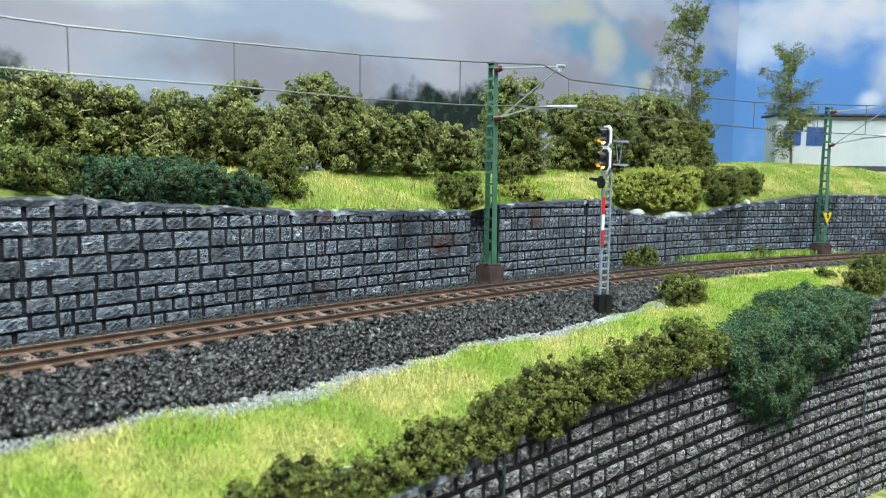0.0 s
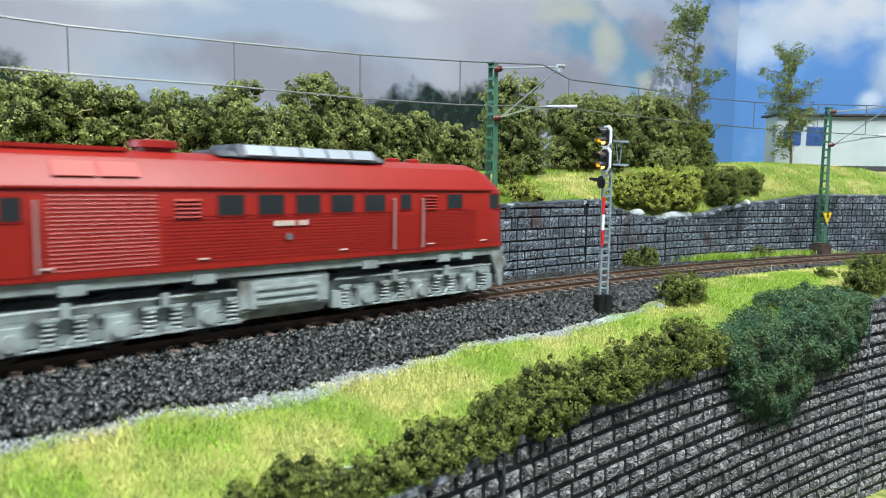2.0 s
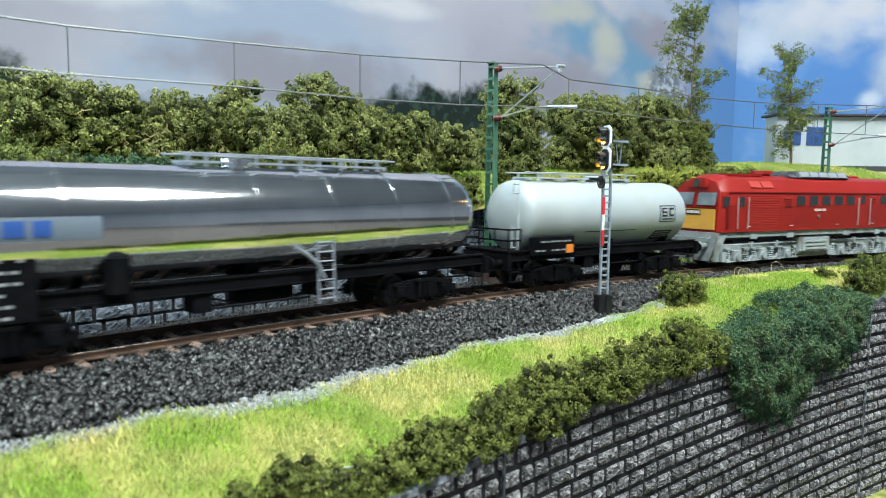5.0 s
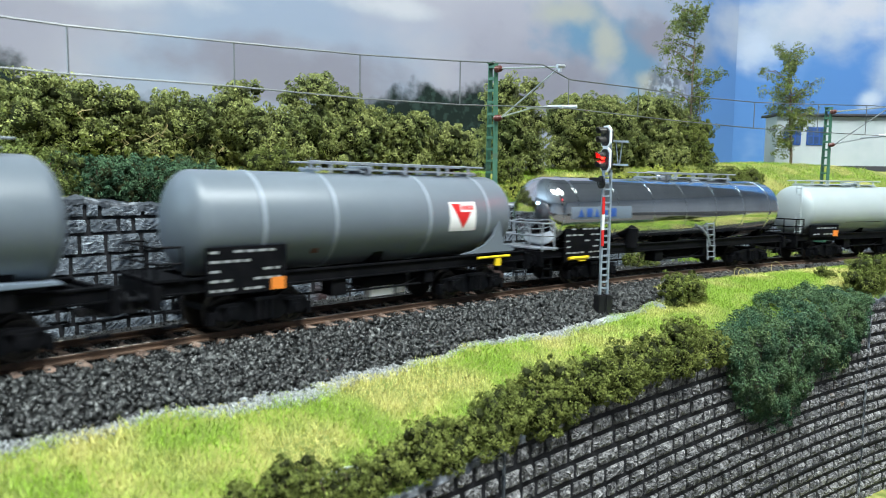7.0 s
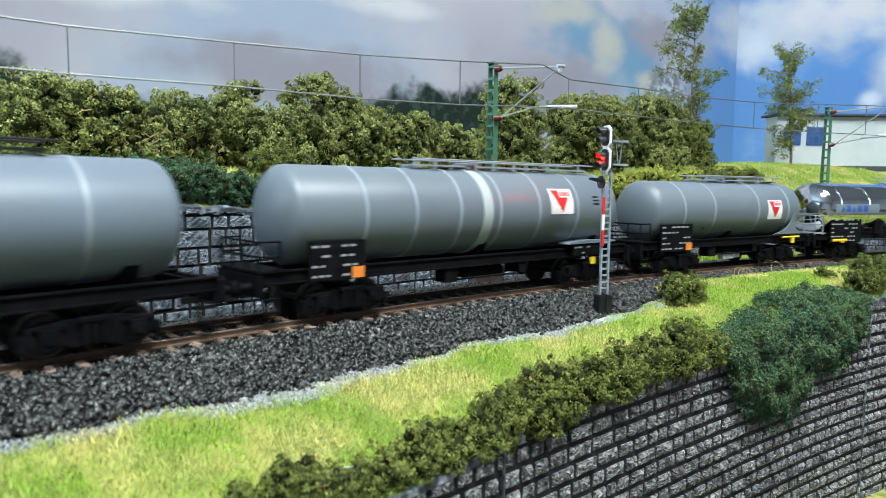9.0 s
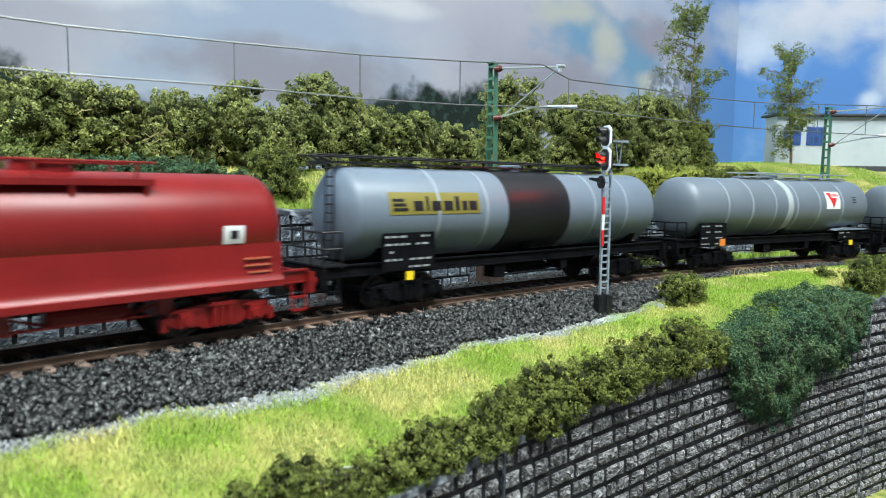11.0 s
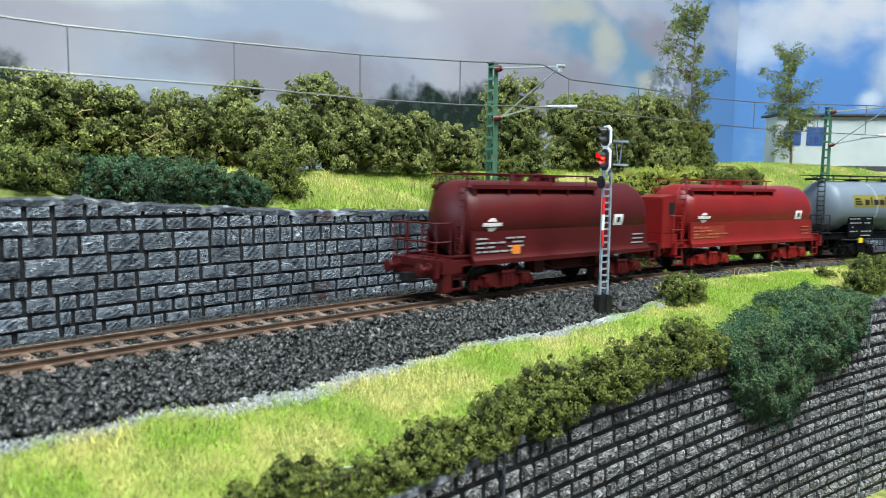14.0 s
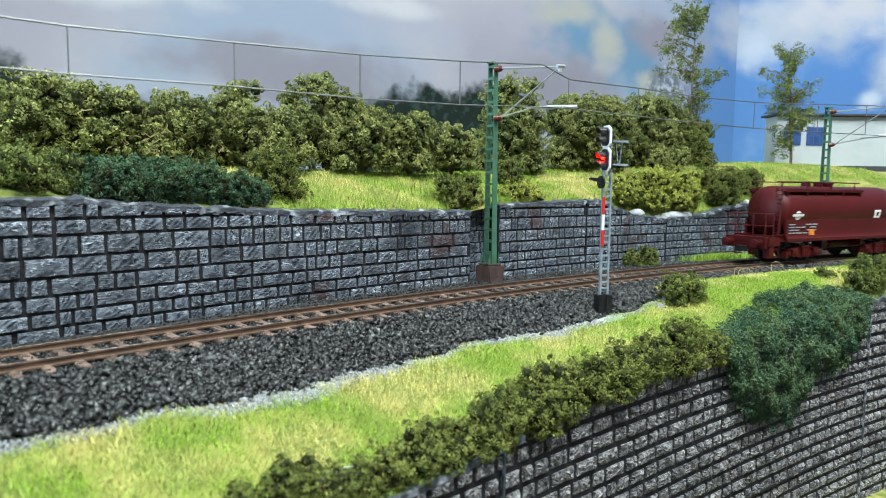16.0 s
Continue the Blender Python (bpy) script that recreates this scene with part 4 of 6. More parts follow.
def creeper():
    """A mat of small leaves on the slope's edge that hangs down the wall in a long and a short lobe."""
    r = np.random.default_rng(61)
    root = thing("creeper", "dark bluish green creeper hanging in lobes over the lower stone wall", "creeper", "creepers")
    n = 3000
    s = r.uniform(55, 190, n)
    lip = np.interp(s, LOW_S, LOW_Z)
    foot = np.interp(s, *zip(*CREEPER_FOOT)) + r.normal(0, 2.2, n)
    back = np.interp(s, *zip(*CREEPER_TOP)) + 5.0 * np.array([noise.noise(Vector((a / 12, 2.0, 5.0))) for a in s]) + r.normal(0, 1.6, n)
    back = np.minimum(back, LOW_LAT - 1.0)
    q = r.random(n)
    run_top, run_down = LOW_LAT - back, np.maximum(lip - foot, 1.0)
    along = q * (run_top + run_down)
    hangs = along > run_top
    lat = np.where(hangs, LOW_LAT, back + along)
    ground = np.array([near_z(a, min(b, LOW_LAT)) for a, b in zip(s, lat)])
    z = np.where(hangs, lip - (along - run_top), ground)
    swell = 5.0 + 9.0 * np.array([noise.noise(Vector((a / 11, (b + c) / 9, 8.0))) for a, b, c in zip(s, lat, z)])
    swell = np.maximum(swell, 0.8) * np.clip(np.minimum(q * 6, (1 - q) * 4) + 0.2, 0, 1) * r.uniform(0.75, 1.05, n)
    ang = np.interp(along - run_top, (-14, 0, 12), (1.35, 0.8, 0.15))
    x, y = at_lines(s, lat + swell * np.cos(ang))
    z = z + swell * np.sin(ang)
    bearing = np.interp(s, LINE_S, LINE_A)
    out = np.stack((np.sin(bearing) * np.cos(ang), -np.cos(bearing) * np.cos(ang), np.sin(ang)), 1)
    thin = r.random(n) < np.clip((1 - q) * 5 + 0.35, 0, 1)
    c, d = np.stack((x, y, z), 1)[thin], out[thin]
    pale = r.random(len(c)) < 0.16
    for name, keep, mat in (("foliage", ~pale, "flake_ivy"), ("young_leaves", pale, "flake_ivy_pale")):
        v, f = clumps(r, c[keep], d[keep], 1.9, 0.46, 40)
        soup(name, v, f, mat, root)
    vines = Shape()
    for k in range(26):
        a = r.uniform(62, 182)
        top, low = float(np.interp(a, LOW_S, LOW_Z)), float(np.interp(a, *zip(*CREEPER_FOOT)))
        pts = []
        for j in range(7):
            a += r.normal(0, 1.2)
            h = top + 4 - (top + 4 - low) * j / 6.5
            pts.append((*on(a, LOW_LAT + (r.uniform(-3, 0) if h > top else r.uniform(1.6, 4.0)))[:2], h))
        vines.tube(pts, 0.2, 5)
    part("vine", vines, "bark", root, "thin brown runners")


def tree(s, lat, z, high, wide, crown0, seed, label):
    r = np.random.default_rng(seed)
    root = thing("tree", label, "tree", "slender trees", spot(s, lat, z))
    trunk, tips = Shape(), []
    p, prev = Vector((0, 0, -3)), 1.3
    n = 10
    knots = [p]
    for k in range(n):
        q = p + Vector((r.normal(0, 0.8), r.normal(0, 0.8), (high * 0.95 + 3) / n))
        w = 1.3 * (1 - (k + 1) / (n + 0.6))
        trunk.rod(p, q, prev, 8, w)
        p, prev = q, w
        knots.append(q)
    part("trunk", trunk, "bark", root)
    centres, outs = [], []
    for k in range(44):
        h = r.uniform(crown0, 0.98)
        j = min(n - 1, int(h * n))
        base = knots[j].lerp(knots[j + 1], h * n - j)
        a = r.uniform(0, 6.28)
        reach = 1.45 * wide * r.uniform(0.3, 1.0) * (1 - 0.55 * abs(h - 0.62) / 0.4)
        mid = base + Vector((math.cos(a) * reach * 0.55, math.sin(a) * reach * 0.55, reach * r.uniform(0.15, 0.5)))
        tip = base + Vector((math.cos(a) * reach, math.sin(a) * reach, reach * r.uniform(0.1, 0.7)))
        part("limb", Shape().rod(base, mid, 0.5, 5, 0.32).rod(mid, tip, 0.32, 5, 0.12), "bark", root)
        for q in (0.3, 0.5, 0.7, 0.85, 1.0):
            for side in range(3):
                centres.append(np.array(base.lerp(tip, q)) + r.normal(0, 2.1, 3) - (0, 0, r.uniform(0, 2.5)))
                outs.append(r.normal(0, 0.3, 3) + (0, 0, 0.4))
    v, f = clumps(r, np.array(centres), np.array(outs), 2.5, 0.75, 24)
    soup("crown", v, f, "flake_olive", root)


def lump(name, s, lat, z, a, b, c, seed, label):
    """A smeared lump of filler plaster."""
    sh, rings = Shape(), []
    for j in range(7):
        q = math.pi / 2 * j / 6
        rings.append([((a * math.cos(q) + 0.01) * math.cos(w) * (1 + 0.35 * noise.noise(Vector((math.cos(w) * 2, math.sin(w) * 2, seed + j * 0.3)))), (b * math.cos(q) + 0.01) * math.sin(w), c * math.sin(q) - 1.0 + 0.5 * noise.noise(Vector((w * 3, j, seed)))) for w in [2 * math.pi * i / 18 for i in range(18)]])
    tagged(part(name, sh.loft(rings), "plaster", None, label, smooth=50, at=spot(s, lat, z)), label, "plaster", "plaster lumps")


def plants():
    for i, row in enumerate(PLANTS):
        plant(i, *row)
    creeper()
    tree(306, -128, 63, 131, 24, 0.22, 7, "slender tree with sparse olive-green leaves")
    tree(399, -118, 66, 106, 21, 0.12, 8, "slender tree with sparse leaves beside the white building")
    for s, lat, z, a, b, c, seed in ((188, -59.5, 27.5, 7, 3, 3.4, 1), (228, -61, 25, 16, 4, 4.2, 2), (208, -60, 24, 9, 4, 2.6, 6), (77, 42, -8.5, 3.5, 4, 2.6, 3), (88, 40, -8, 6, 5, 2.6, 7), (52, 38.5, -10.2, 12, 4.5, 1.9, 10), (70, 40, -9.4, 9, 4, 2.0, 11), (-136, -41, 37, 7, 4, 2.2, 4), (46, 41, -10, 13, 4, 2.0, 5), (-112, 71, -22.5, 6, 3, 1.8, 8), (297, -63, 33, 3, 2.5, 4, 9)):
        lump("plaster_lump", s, lat, z, a, b, c, seed, "smeared white filler plaster in the grass")


def stalks():
    for s, lat, z, w, h in ((168, 27, -3, 9, 5), (175, 26, -3, 13, 4), (205, 26, -2, 10, 5)):
        pts = [(w * (q - 0.5), 1.5 * math.sin(q * 5), h * math.sin(math.pi * q) + 0.2) for q in [i / 10 for i in range(11)]]
        tagged(part("dry_stalk", Shape().tube(pts, 0.18, 5), "twig", None, at=spot(s, lat, z)), "bent dry straw stalk in the grass", "stalk", "dry stalks")


# ---- overhead line ----
def mast(s, lat, sign=False, arm=True):
    root = thing("line_mast", "green lattice catenary mast on a brown footing" + (" with a yellow sign" if sign else ""), "mast", "catenary masts", spot(s, lat, 0))
    base = part("footing", Shape().box(-5.2, 5.2, -5.2, 5.2, -6, 3.0).box(-4.2, 4.2, -4.2, 4.2, 3, 4.0), "brownbase", root, bevel=0.4)
    top, w0, w1, d0, d1 = 104.0, 1.75, 1.4, 3.3, 2.2
    for k in (-1, 1):
        part("upright", Shape().add([(x, k * y, z) for z, w, d in ((3.5, w0, d0), (top, w1, d1)) for x, y in ((-w, d), (w, d), (w, d - 0.5), (-w, d - 0.5))], [(0, 1, 2, 3), (4, 5, 6, 7), (0, 1, 5, 4), (1, 2, 6, 5), (2, 3, 7, 6), (3, 0, 4, 7)]), "mast", root, bevel=0.1)
    for j in range(17):
        z = 9 + j * 5.8
        q = (z - 3.5) / (top - 3.5)
        w, d = w0 + (w1 - w0) * q, d0 + (d1 - d0) * q
        part("batten", Shape().box(-w, -w + 0.5, -d + 0.1, d - 0.1, z, z + 1.2).box(w - 0.5, w, -d + 0.1, d - 0.1, z, z + 1.2), "mast", root)
    part("cap", Shape().box(-2.1, 2.1, -2.1, 2.1, top, top + 0.7), "mast", root)
    for x, y in ((-3.6, -3.0), (3.6, -3.0), (3.6, 3.0), (-3.6, 3.0)):
        part("gusset", Shape().prism([(0, 3.5), (x * 0.3, 3.5), (0, 10)], "y", y - 0.25, y + 0.25), "mast", root, at=pose(x * 0.8 * MM, 0, 0))
    reach = lat * -1.0
    if arm:
        tip_high, tip_low = (0, -reach, 97.0 if not sign else 100.5), (0, -reach - 2, 79.0 if not sign else 80.8)
        a = part("bracket", Shape().rod((0, -6, 101), tip_high, 0.45, 8).rod((0, -6, 77), tip_high, 0.4, 8).rod((0, -7, 77.5), (0, -reach + 14, 80.5), 0.35, 8).rod((0, -reach + 20, 80.5), tip_low, 0.6, 8), "silver", root)
        for z in (101, 77):
            part("insulator", Shape().lathe([(-2, 0.7), (-2.4, 1.7), (-3.2, 1.1), (-3.8, 1.7), (-4.6, 1.1), (-5.2, 1.6), (-6.6, 0.7)], 12, "y", (0, 0, z)), "insulator", root, smooth=30)
        part("clamp", Shape().rod((-2.2, -reach, tip_high[2]), (2.6, -reach, tip_high[2] + 0.4), 0.9, 8).box(-0.6, 0.6, -reach - 0.6, -reach + 0.6, tip_high[2] - 2.2, tip_high[2]), "silver", a)
        part("registration_arm", Shape().rod((-1, -reach + 6, tip_low[2] + 0.6), (5, -reach - 6, tip_low[2] + 0.2), 0.85, 8), "silver", a)
    if sign:
        t = part("sign_plate", Shape().prism([(-5.2, 27.4), (5.2, 27.4), (0, 18.2)], "y", -4.4, -3.7), "yellow", root, "yellow triangular sign with a black number", bevel=0.15)
        part("sign_border", Shape().prism([(-5.2, 27.4), (5.2, 27.4), (4.4, 26.9), (-4.4, 26.9)], "y", -4.5, -4.3), "black", t)
        font = bpy.data.curves.new("digit", "FONT")
        font.body, font.size, font.extrude, font.align_x, font.align_y = "6", 0.0062, 0.0001, "CENTER", "CENTER"
        tmp = bpy.data.objects.new("digit", font)
        scene.collection.objects.link(tmp)
        me = bpy.data.meshes.new_from_object(tmp)
        bpy.data.objects.remove(tmp)
        me.materials.append(M["black"])
        ob = new("digit", me)
        ob.parent = t
        ob.matrix_basis = pose(0, -4.55 * MM, 24.6 * MM, 90, 0, 0)
    return root


UPPER_WIRE = ((-300, 76), (-144, 82), (-98, 85), (-51, 88), (-3, 92), (45, 96.5), (63, 92), (114, 93), (166, 93), (216, 94), (275, 97), (337, 100), (420, 100), (520, 104))
LOWER_WIRE = ((-300, 66), (-145, 70), (-99, 72), (-52, 73), (-4, 75), (45, 78.2), (62, 79), (140, 79), (217, 79), (342, 80.5), (420, 80), (520, 80))


def line():
    mast(56.5, -44)
    mast(355, -46, True)
    mast(-300, -30)
    mast(520, -46)
    root = thing("overhead_line", "thin grey catenary and contact wire with droppers", "wire")
    for name, pts in (("catenary_wire", UPPER_WIRE), ("contact_wire", LOWER_WIRE)):
        part(name, Shape().tube([(*on(s)[:2], z) for s, z in pts], 0.3, 6), "wire", root)
    for s in (-190, -144.5, -98.5, -51.5, -3.5, 62.5, 114, 166, 216.5, 280, 330):
        x, y, a = on(s)
        hi = np.interp(s, [p[0] for p in UPPER_WIRE], [p[1] for p in UPPER_WIRE])
        lo = np.interp(s, [p[0] for p in LOWER_WIRE], [p[1] for p in LOWER_WIRE])
        part("dropper", Shape().rod((x, y, lo), (x, y, hi), 0.24, 6), "wire", root)


# ---- light signal: faces the coming train ----
DRUMS = []


def signal():
    root = thing("light_signal", "grey lattice light signal with two white-edged black heads", "signal", m=spot(45, 36, 0, math.pi / 2 - 0.36))
    # the heads look along +y
    for y in (-1.9, 1.5):
        part("foot", Shape().box(-2.0, 2.0, y - 1.6, y + 1.6, -9, -0.6), "black", root, bevel=0.4)
    for y in (-2.0, 1.4):
        part("post", Shape().box(-0.6, 0.6, y - 0.45, y + 0.45, -1, 50), "postgrey", root, bevel=0.12)
    for j in range(18):
        part("rung", Shape().box(-0.35, 0.35, -1.6, 1.0, 1.5 + j * 2.7, 2.2 + j * 2.7), "postgrey", root)
    for z0, z1, mat in ((32.2, 39.2, "redpaint"), (25.8, 32.2, "white"), (19.4, 25.8, "redpaint")):
        part("mast_plate", Shape().box(-1.2, -0.6, 1.0, 2.0, z0, z1), mat, root)
    part("head_post", Shape().rod((0, -1.4, 48), (0, -1.4, 66.5), 0.6, 8), "postgrey", root)
    for z in (61.8, 52.4):
        part("service_arm", Shape().box(-0.5, 0.5, -9.5, -1.2, z - 0.35, z + 0.35).box(-1.2, 1.2, -9.5, -5, z - 0.5, z - 0.3), "postgrey", root)
    part("service_frame", Shape().pipe([(0.5, -5.5, 52.6), (0.5, -4.2, 61.8), (0.5, -7.2, 61.8), (0.5, -6.2, 52.6)], 0.25), "postgrey", root)

    def outline(w, z0, z1, c):
        return [(-w + c, z0), (w - c, z0), (w, z0 + c), (w, z1 - c), (w - c, z1), (-w + c, z1), (-w, z1 - c), (-w, z0 + c)]
    for z0, z1 in ((59.0, 67.8), (49.2, 59.2)):
        head = part("signal_head", Shape().prism(outline(3.6, z0, z1, 1.7), "y", 0.2, 0.9), "white", root, "black signal head with a white edge", bevel=0.12)
        part("head_face", Shape().prism(outline(2.7, z0 + 0.8, z1 - 0.8, 1.4), "y", 0.6, 1.5), "black", head)
        part("head_back", Shape().prism(outline(2.2, z0 + 1.2, z1 - 1.2, 1.0), "y", -1.4, 0.3), "black", head, bevel=0.3)
        for z, lit in ((z0 + 6.4, "lens" if z0 > 55 else "glow_red"), (z0 + 2.7, "glow_yellow")):
            hood = Shape()
            n = 12
            ring = lambda rad, y, cut: [(rad * math.cos(math.pi * (i / n) * 1.2 - 0.314), y - cut * (1 - math.sin(math.pi * i / n)), z + rad * math.sin(math.pi * (i / n) * 1.2 - 0.314)) for i in range(n + 1)]
            a, b, c, d = ring(1.75, 1.4, 0), ring(1.75, 5.2, 1.2), ring(1.5, 5.2, 1.2), ring(1.5, 1.4, 0)
            loop = [p for p in zip(a, b, c, d)]
            hood.loft([list(q) for q in loop])
            part("visor", hood, "visor", head)
            if lit == "lens":
                part("lens", Shape().lathe([(1.4, 1.35), (1.9, 1.2), (2.2, 0.5)], 14, "y", (0, 0, z)), "lens", head, smooth=40)
                continue
            # added drum, no real signal part: swaps a lit lens for a dark one
            drum = part("lamp_drum", Shape().box(-1.3, 1.3, -0.25, 0.25, -1.3, 1.3), "black", head, bevel=0.1, at=pose(0, 1.6 * MM, z * MM))
            lens = lambda k: Shape().lathe([(k * 0.2, 1.3), (k * 0.5, 1.2), (k * 0.8, 0.5)], 14, "y")
            part("lit_lens", lens(1), lit, drum, smooth=40)
            part("dark_lens", lens(-1), "lens", drum, smooth=40)
            DRUMS.append((drum, z, lit == "glow_yellow"))
    # the small lamp below the heads
    part("lamp_bracket", Shape().box(-0.4, 0.4, 1.4, 2.6, 44.6, 45.8), "black", root)
    disc = part("lamp_disc", Shape().rod((-0.6, 2.4, 45.2), (-0.6, 3.1, 45.2), 2.6, 20), "black", root)
    part("visor", Shape().prism([(3.0, 46.6), (7.6, 47.0), (7.8, 46.2), (3.0, 45.0)], "x", -2.0, 0.8), "black", disc, bevel=0.2)
    part("lens", Shape().lathe([(3.0, 1.2), (3.5, 1.0), (3.7, 0.4)], 12, "y", (-0.6, 0, 45.0)), "lens", disc, smooth=40)


# ---- the white building on the hill ----
def building():
    m = pose(314 * MM, 654 * MM, 56 * MM, 0, 0, 0.5)
    root = thing("building", "flat-roofed white building with blue windows on the hill", "building", m=m)
    wall = part("wall", Shape().box(0, 300, 0, 22, 0, 57), "house_white", root, bevel=0.3)
    part("roof", Shape().box(-3, 304, -4, 26, 57.3, 59.4), "roof_dark", root, bevel=0.3)
    part("plinth", Shape().box(-0.6, 300.6, -0.6, 22.6, -6, 11), "roof_dark", root)
    for x0, x1 in ((7.5, 23.5), (29, 47), (120, 139), (160, 179)):
        w = part("window", Shape().box(x0, x1, -0.9, 0.4, 30, 47), "house_blue", root, "blue-framed window", bevel=0.2)
        n = 3 if x1 - x0 > 15 else 2
        for i in range(n):
            a = x0 + 1.2 + (x1 - x0 - 1.2) * i / n
            b = x0 + (x1 - x0 - 1.2) * (i + 1) / n
            part("pane", Shape().box(a, b, -1.1, -0.7, 31.2, 38), "glass_blue", w)
            part("pane", Shape().box(a, b, -1.1, -0.7, 39, 45.8), "glass_blue", w)


M["glass_blue"] = material("window_glass", (0.03, 0.06, 0.15), 0.35, second=(0.05, 0.09, 0.2), size=12)
plants()
stalks()
line()
signal()
building()


# ---- the train: x forward, the camera's side at negative y, z over the rail head ----
def wheelset(bogie, x, r):
    sh = Shape().rod((0, -11.5, 0), (0, 11.5, 0), 0.9, 8)
    for k in (-1, 1):
        sh.lathe([(k * 7.0, r + 0.9), (k * 7.8, r + 0.9), (k * 8.0, r), (k * 10.2, r - 0.1), (k * 10.2, r - 1.0), (k * 9.6, r - 1.2), (k * 9.6, 1.6), (k * 10.4, 1.4)], 20, "y")
        for i in range(4):
            a = i * math.pi / 2
            sh.rod((math.cos(a) * 1.5, k * 9.7, math.sin(a) * 1.5), (math.cos(a) * (r - 1.2), k * 9.7, math.sin(a) * (r - 1.2)), 0.35, 5)
    ob = part("wheelset", sh, "wheel", bogie, smooth=35, at=pose(x * MM, 0, r * MM))
    ob["radius"] = r
    return ob


def wagon_bogie(root, x, mat, heavy=False):
    sh = Shape()
    for k in (-1, 1):
        y0, y1 = sorted((k * 11.4, k * 13.2))
        sh.prism([(-15.5, 5.2), (-14, 3.6), (-7.5, 3.6), (-5, 2.4), (5, 2.4), (7.5, 3.6), (14, 3.6), (15.5, 5.2), (15, 8.2), (6, 9.4), (-6, 9.4), (-15, 8.2)], "y", y0, y1)
        for c in (-10.4, 10.4):
            sh.box(c - 2.2, c + 2.2, *sorted((k * 12.8, k * 14.6)), 3.4, 7.8)
            sh.rod((c, k * 13, 5.4), (c, k * 15.2, 5.4), 1.5, 10)
            sh.box(c - 3.8, c + 3.8, *sorted((k * 13.0, k * 14.0)), 7.6, 8.6)
        for c in (-2.2, 0, 2.2):
            sh.lathe([(3.0, 0.9), (8.6, 0.9)], 8, "z", (c, k * 14.0, 0))
        sh.box(-4, 4, *sorted((k * 13.0, k * 14.8)), 8.6, 9.8)
        sh.box(-17, -15.2, *sorted((k * 10.0, k * 13.0)), 2.6, 6.4)
        sh.box(15.2, 17, *sorted((k * 10.0, k * 13.0)), 2.6, 6.4)
    sh.box(-3, 3, -11.4, 11.4, 6.5, 10.5).box(-15.5, -13.5, -11.4, 11.4, 6, 7.6).box(13.5, 15.5, -11.4, 11.4, 6, 7.6)
    b = part("bogie", sh, mat, root, bevel=0.15, at=pose(x * MM, 0, 0))
    for c in (-10.4, 10.4):
        wheelset(b, c, 5.3)
    return b


def loco_bogie(root, x):
    sh = Shape()
    for k in (-1, 1):
        yy = lambda a, b: sorted((k * a, k * b))
        sh.prism([(-38, 8.4), (-36, 6.4), (36, 6.4), (38, 8.4), (38, 11.4), (34, 13.0), (-34, 13.0), (-38, 11.4)], "y", *yy(11.6, 13.4))
        for c in (-24, 0, 24):
            sh.box(c - 3.1, c + 3.1, *yy(13.0, 15.6), 3.0, 9.4)
            sh.rod((c, k * 15, 6.0), (c, k * 16.6, 6.0), 2.1, 12)
            sh.box(c - 4.2, c + 4.2, *yy(12.8, 14.6), 9.0, 10.4)
        for c in (-15.5, -8.5, 8.5, 15.5, -32, 32):
            for z in (4.0, 5.2, 6.4, 7.6, 8.8):
                sh.lathe([(z, 1.5), (z + 0.35, 1.9), (z + 0.7, 1.5)], 10, "z", (c, k * 14.2, 0))
            sh.box(c - 2, c + 2, *yy(12.8, 15.8), 2.9, 4.0)
            sh.box(c - 2.2, c + 2.2, *yy(12.8, 15.6), 9.6, 10.6)
        for c in (-12, 12):
            sh.rod((c, k * 14.6, 3.0), (c + 6, k * 14.6, 10.5), 0.5, 6)
            sh.box(c - 1.0, c + 1.0, *yy(14.2, 16.2), 10.2, 14.0)
        sh.rod((-36, k * 15.2, 12.6), (36, k * 15.2, 12.6), 0.45, 6)
        sh.rod((-30, k * 14.9, 3.2), (30, k * 14.9, 3.2), 0.4, 6)
        sh.box(-37, -33.5, *yy(12, 15.2), 3.4, 9.0).box(33.5, 37, *yy(12, 15.2), 3.4, 9.0)
    sh.box(-36, 36, -11.6, 11.6, 8.4, 11.4).box(-35, 35, -13.6, -12.6, 3.6, 6.2).box(-35, 35, 12.6, 13.6, 3.6, 6.2)
    b = part("bogie", sh, "loco_grey", root, "light grey three-axle bogie with coil springs", bevel=0.15, at=pose(x * MM, 0, 0))
    for c in (-24, 0, 24):
        wheelset(b, c, 6.0)
    return b


def buffers(root, x, mat, z=11.8):
    """Two buffers and a hook coupling at the end x (signed)."""
    k = 1 if x > 0 else -1
    for y in (-10, 10):
        part("buffer", Shape().lathe([(x, 1.5), (x + k * 3.0, 1.5), (x + k * 3.0, 0.9), (x + k * 5.6, 0.9), (x + k * 5.6, 2.6), (x + k * 6.2, 2.5), (x + k * 6.5, 1.2)], 14, "x", (0, y, z)), mat, root, smooth=35)
    part("coupling", Shape().box(*sorted((x - k * 6, x + k * 10)), -1.6, 1.6, z - 4.4, z - 2.6).box(*sorted((x + k * 6, x + k * 10.5)), -2.6, 2.6, z - 5.0, z - 1.8), "black", root, bevel=0.2)


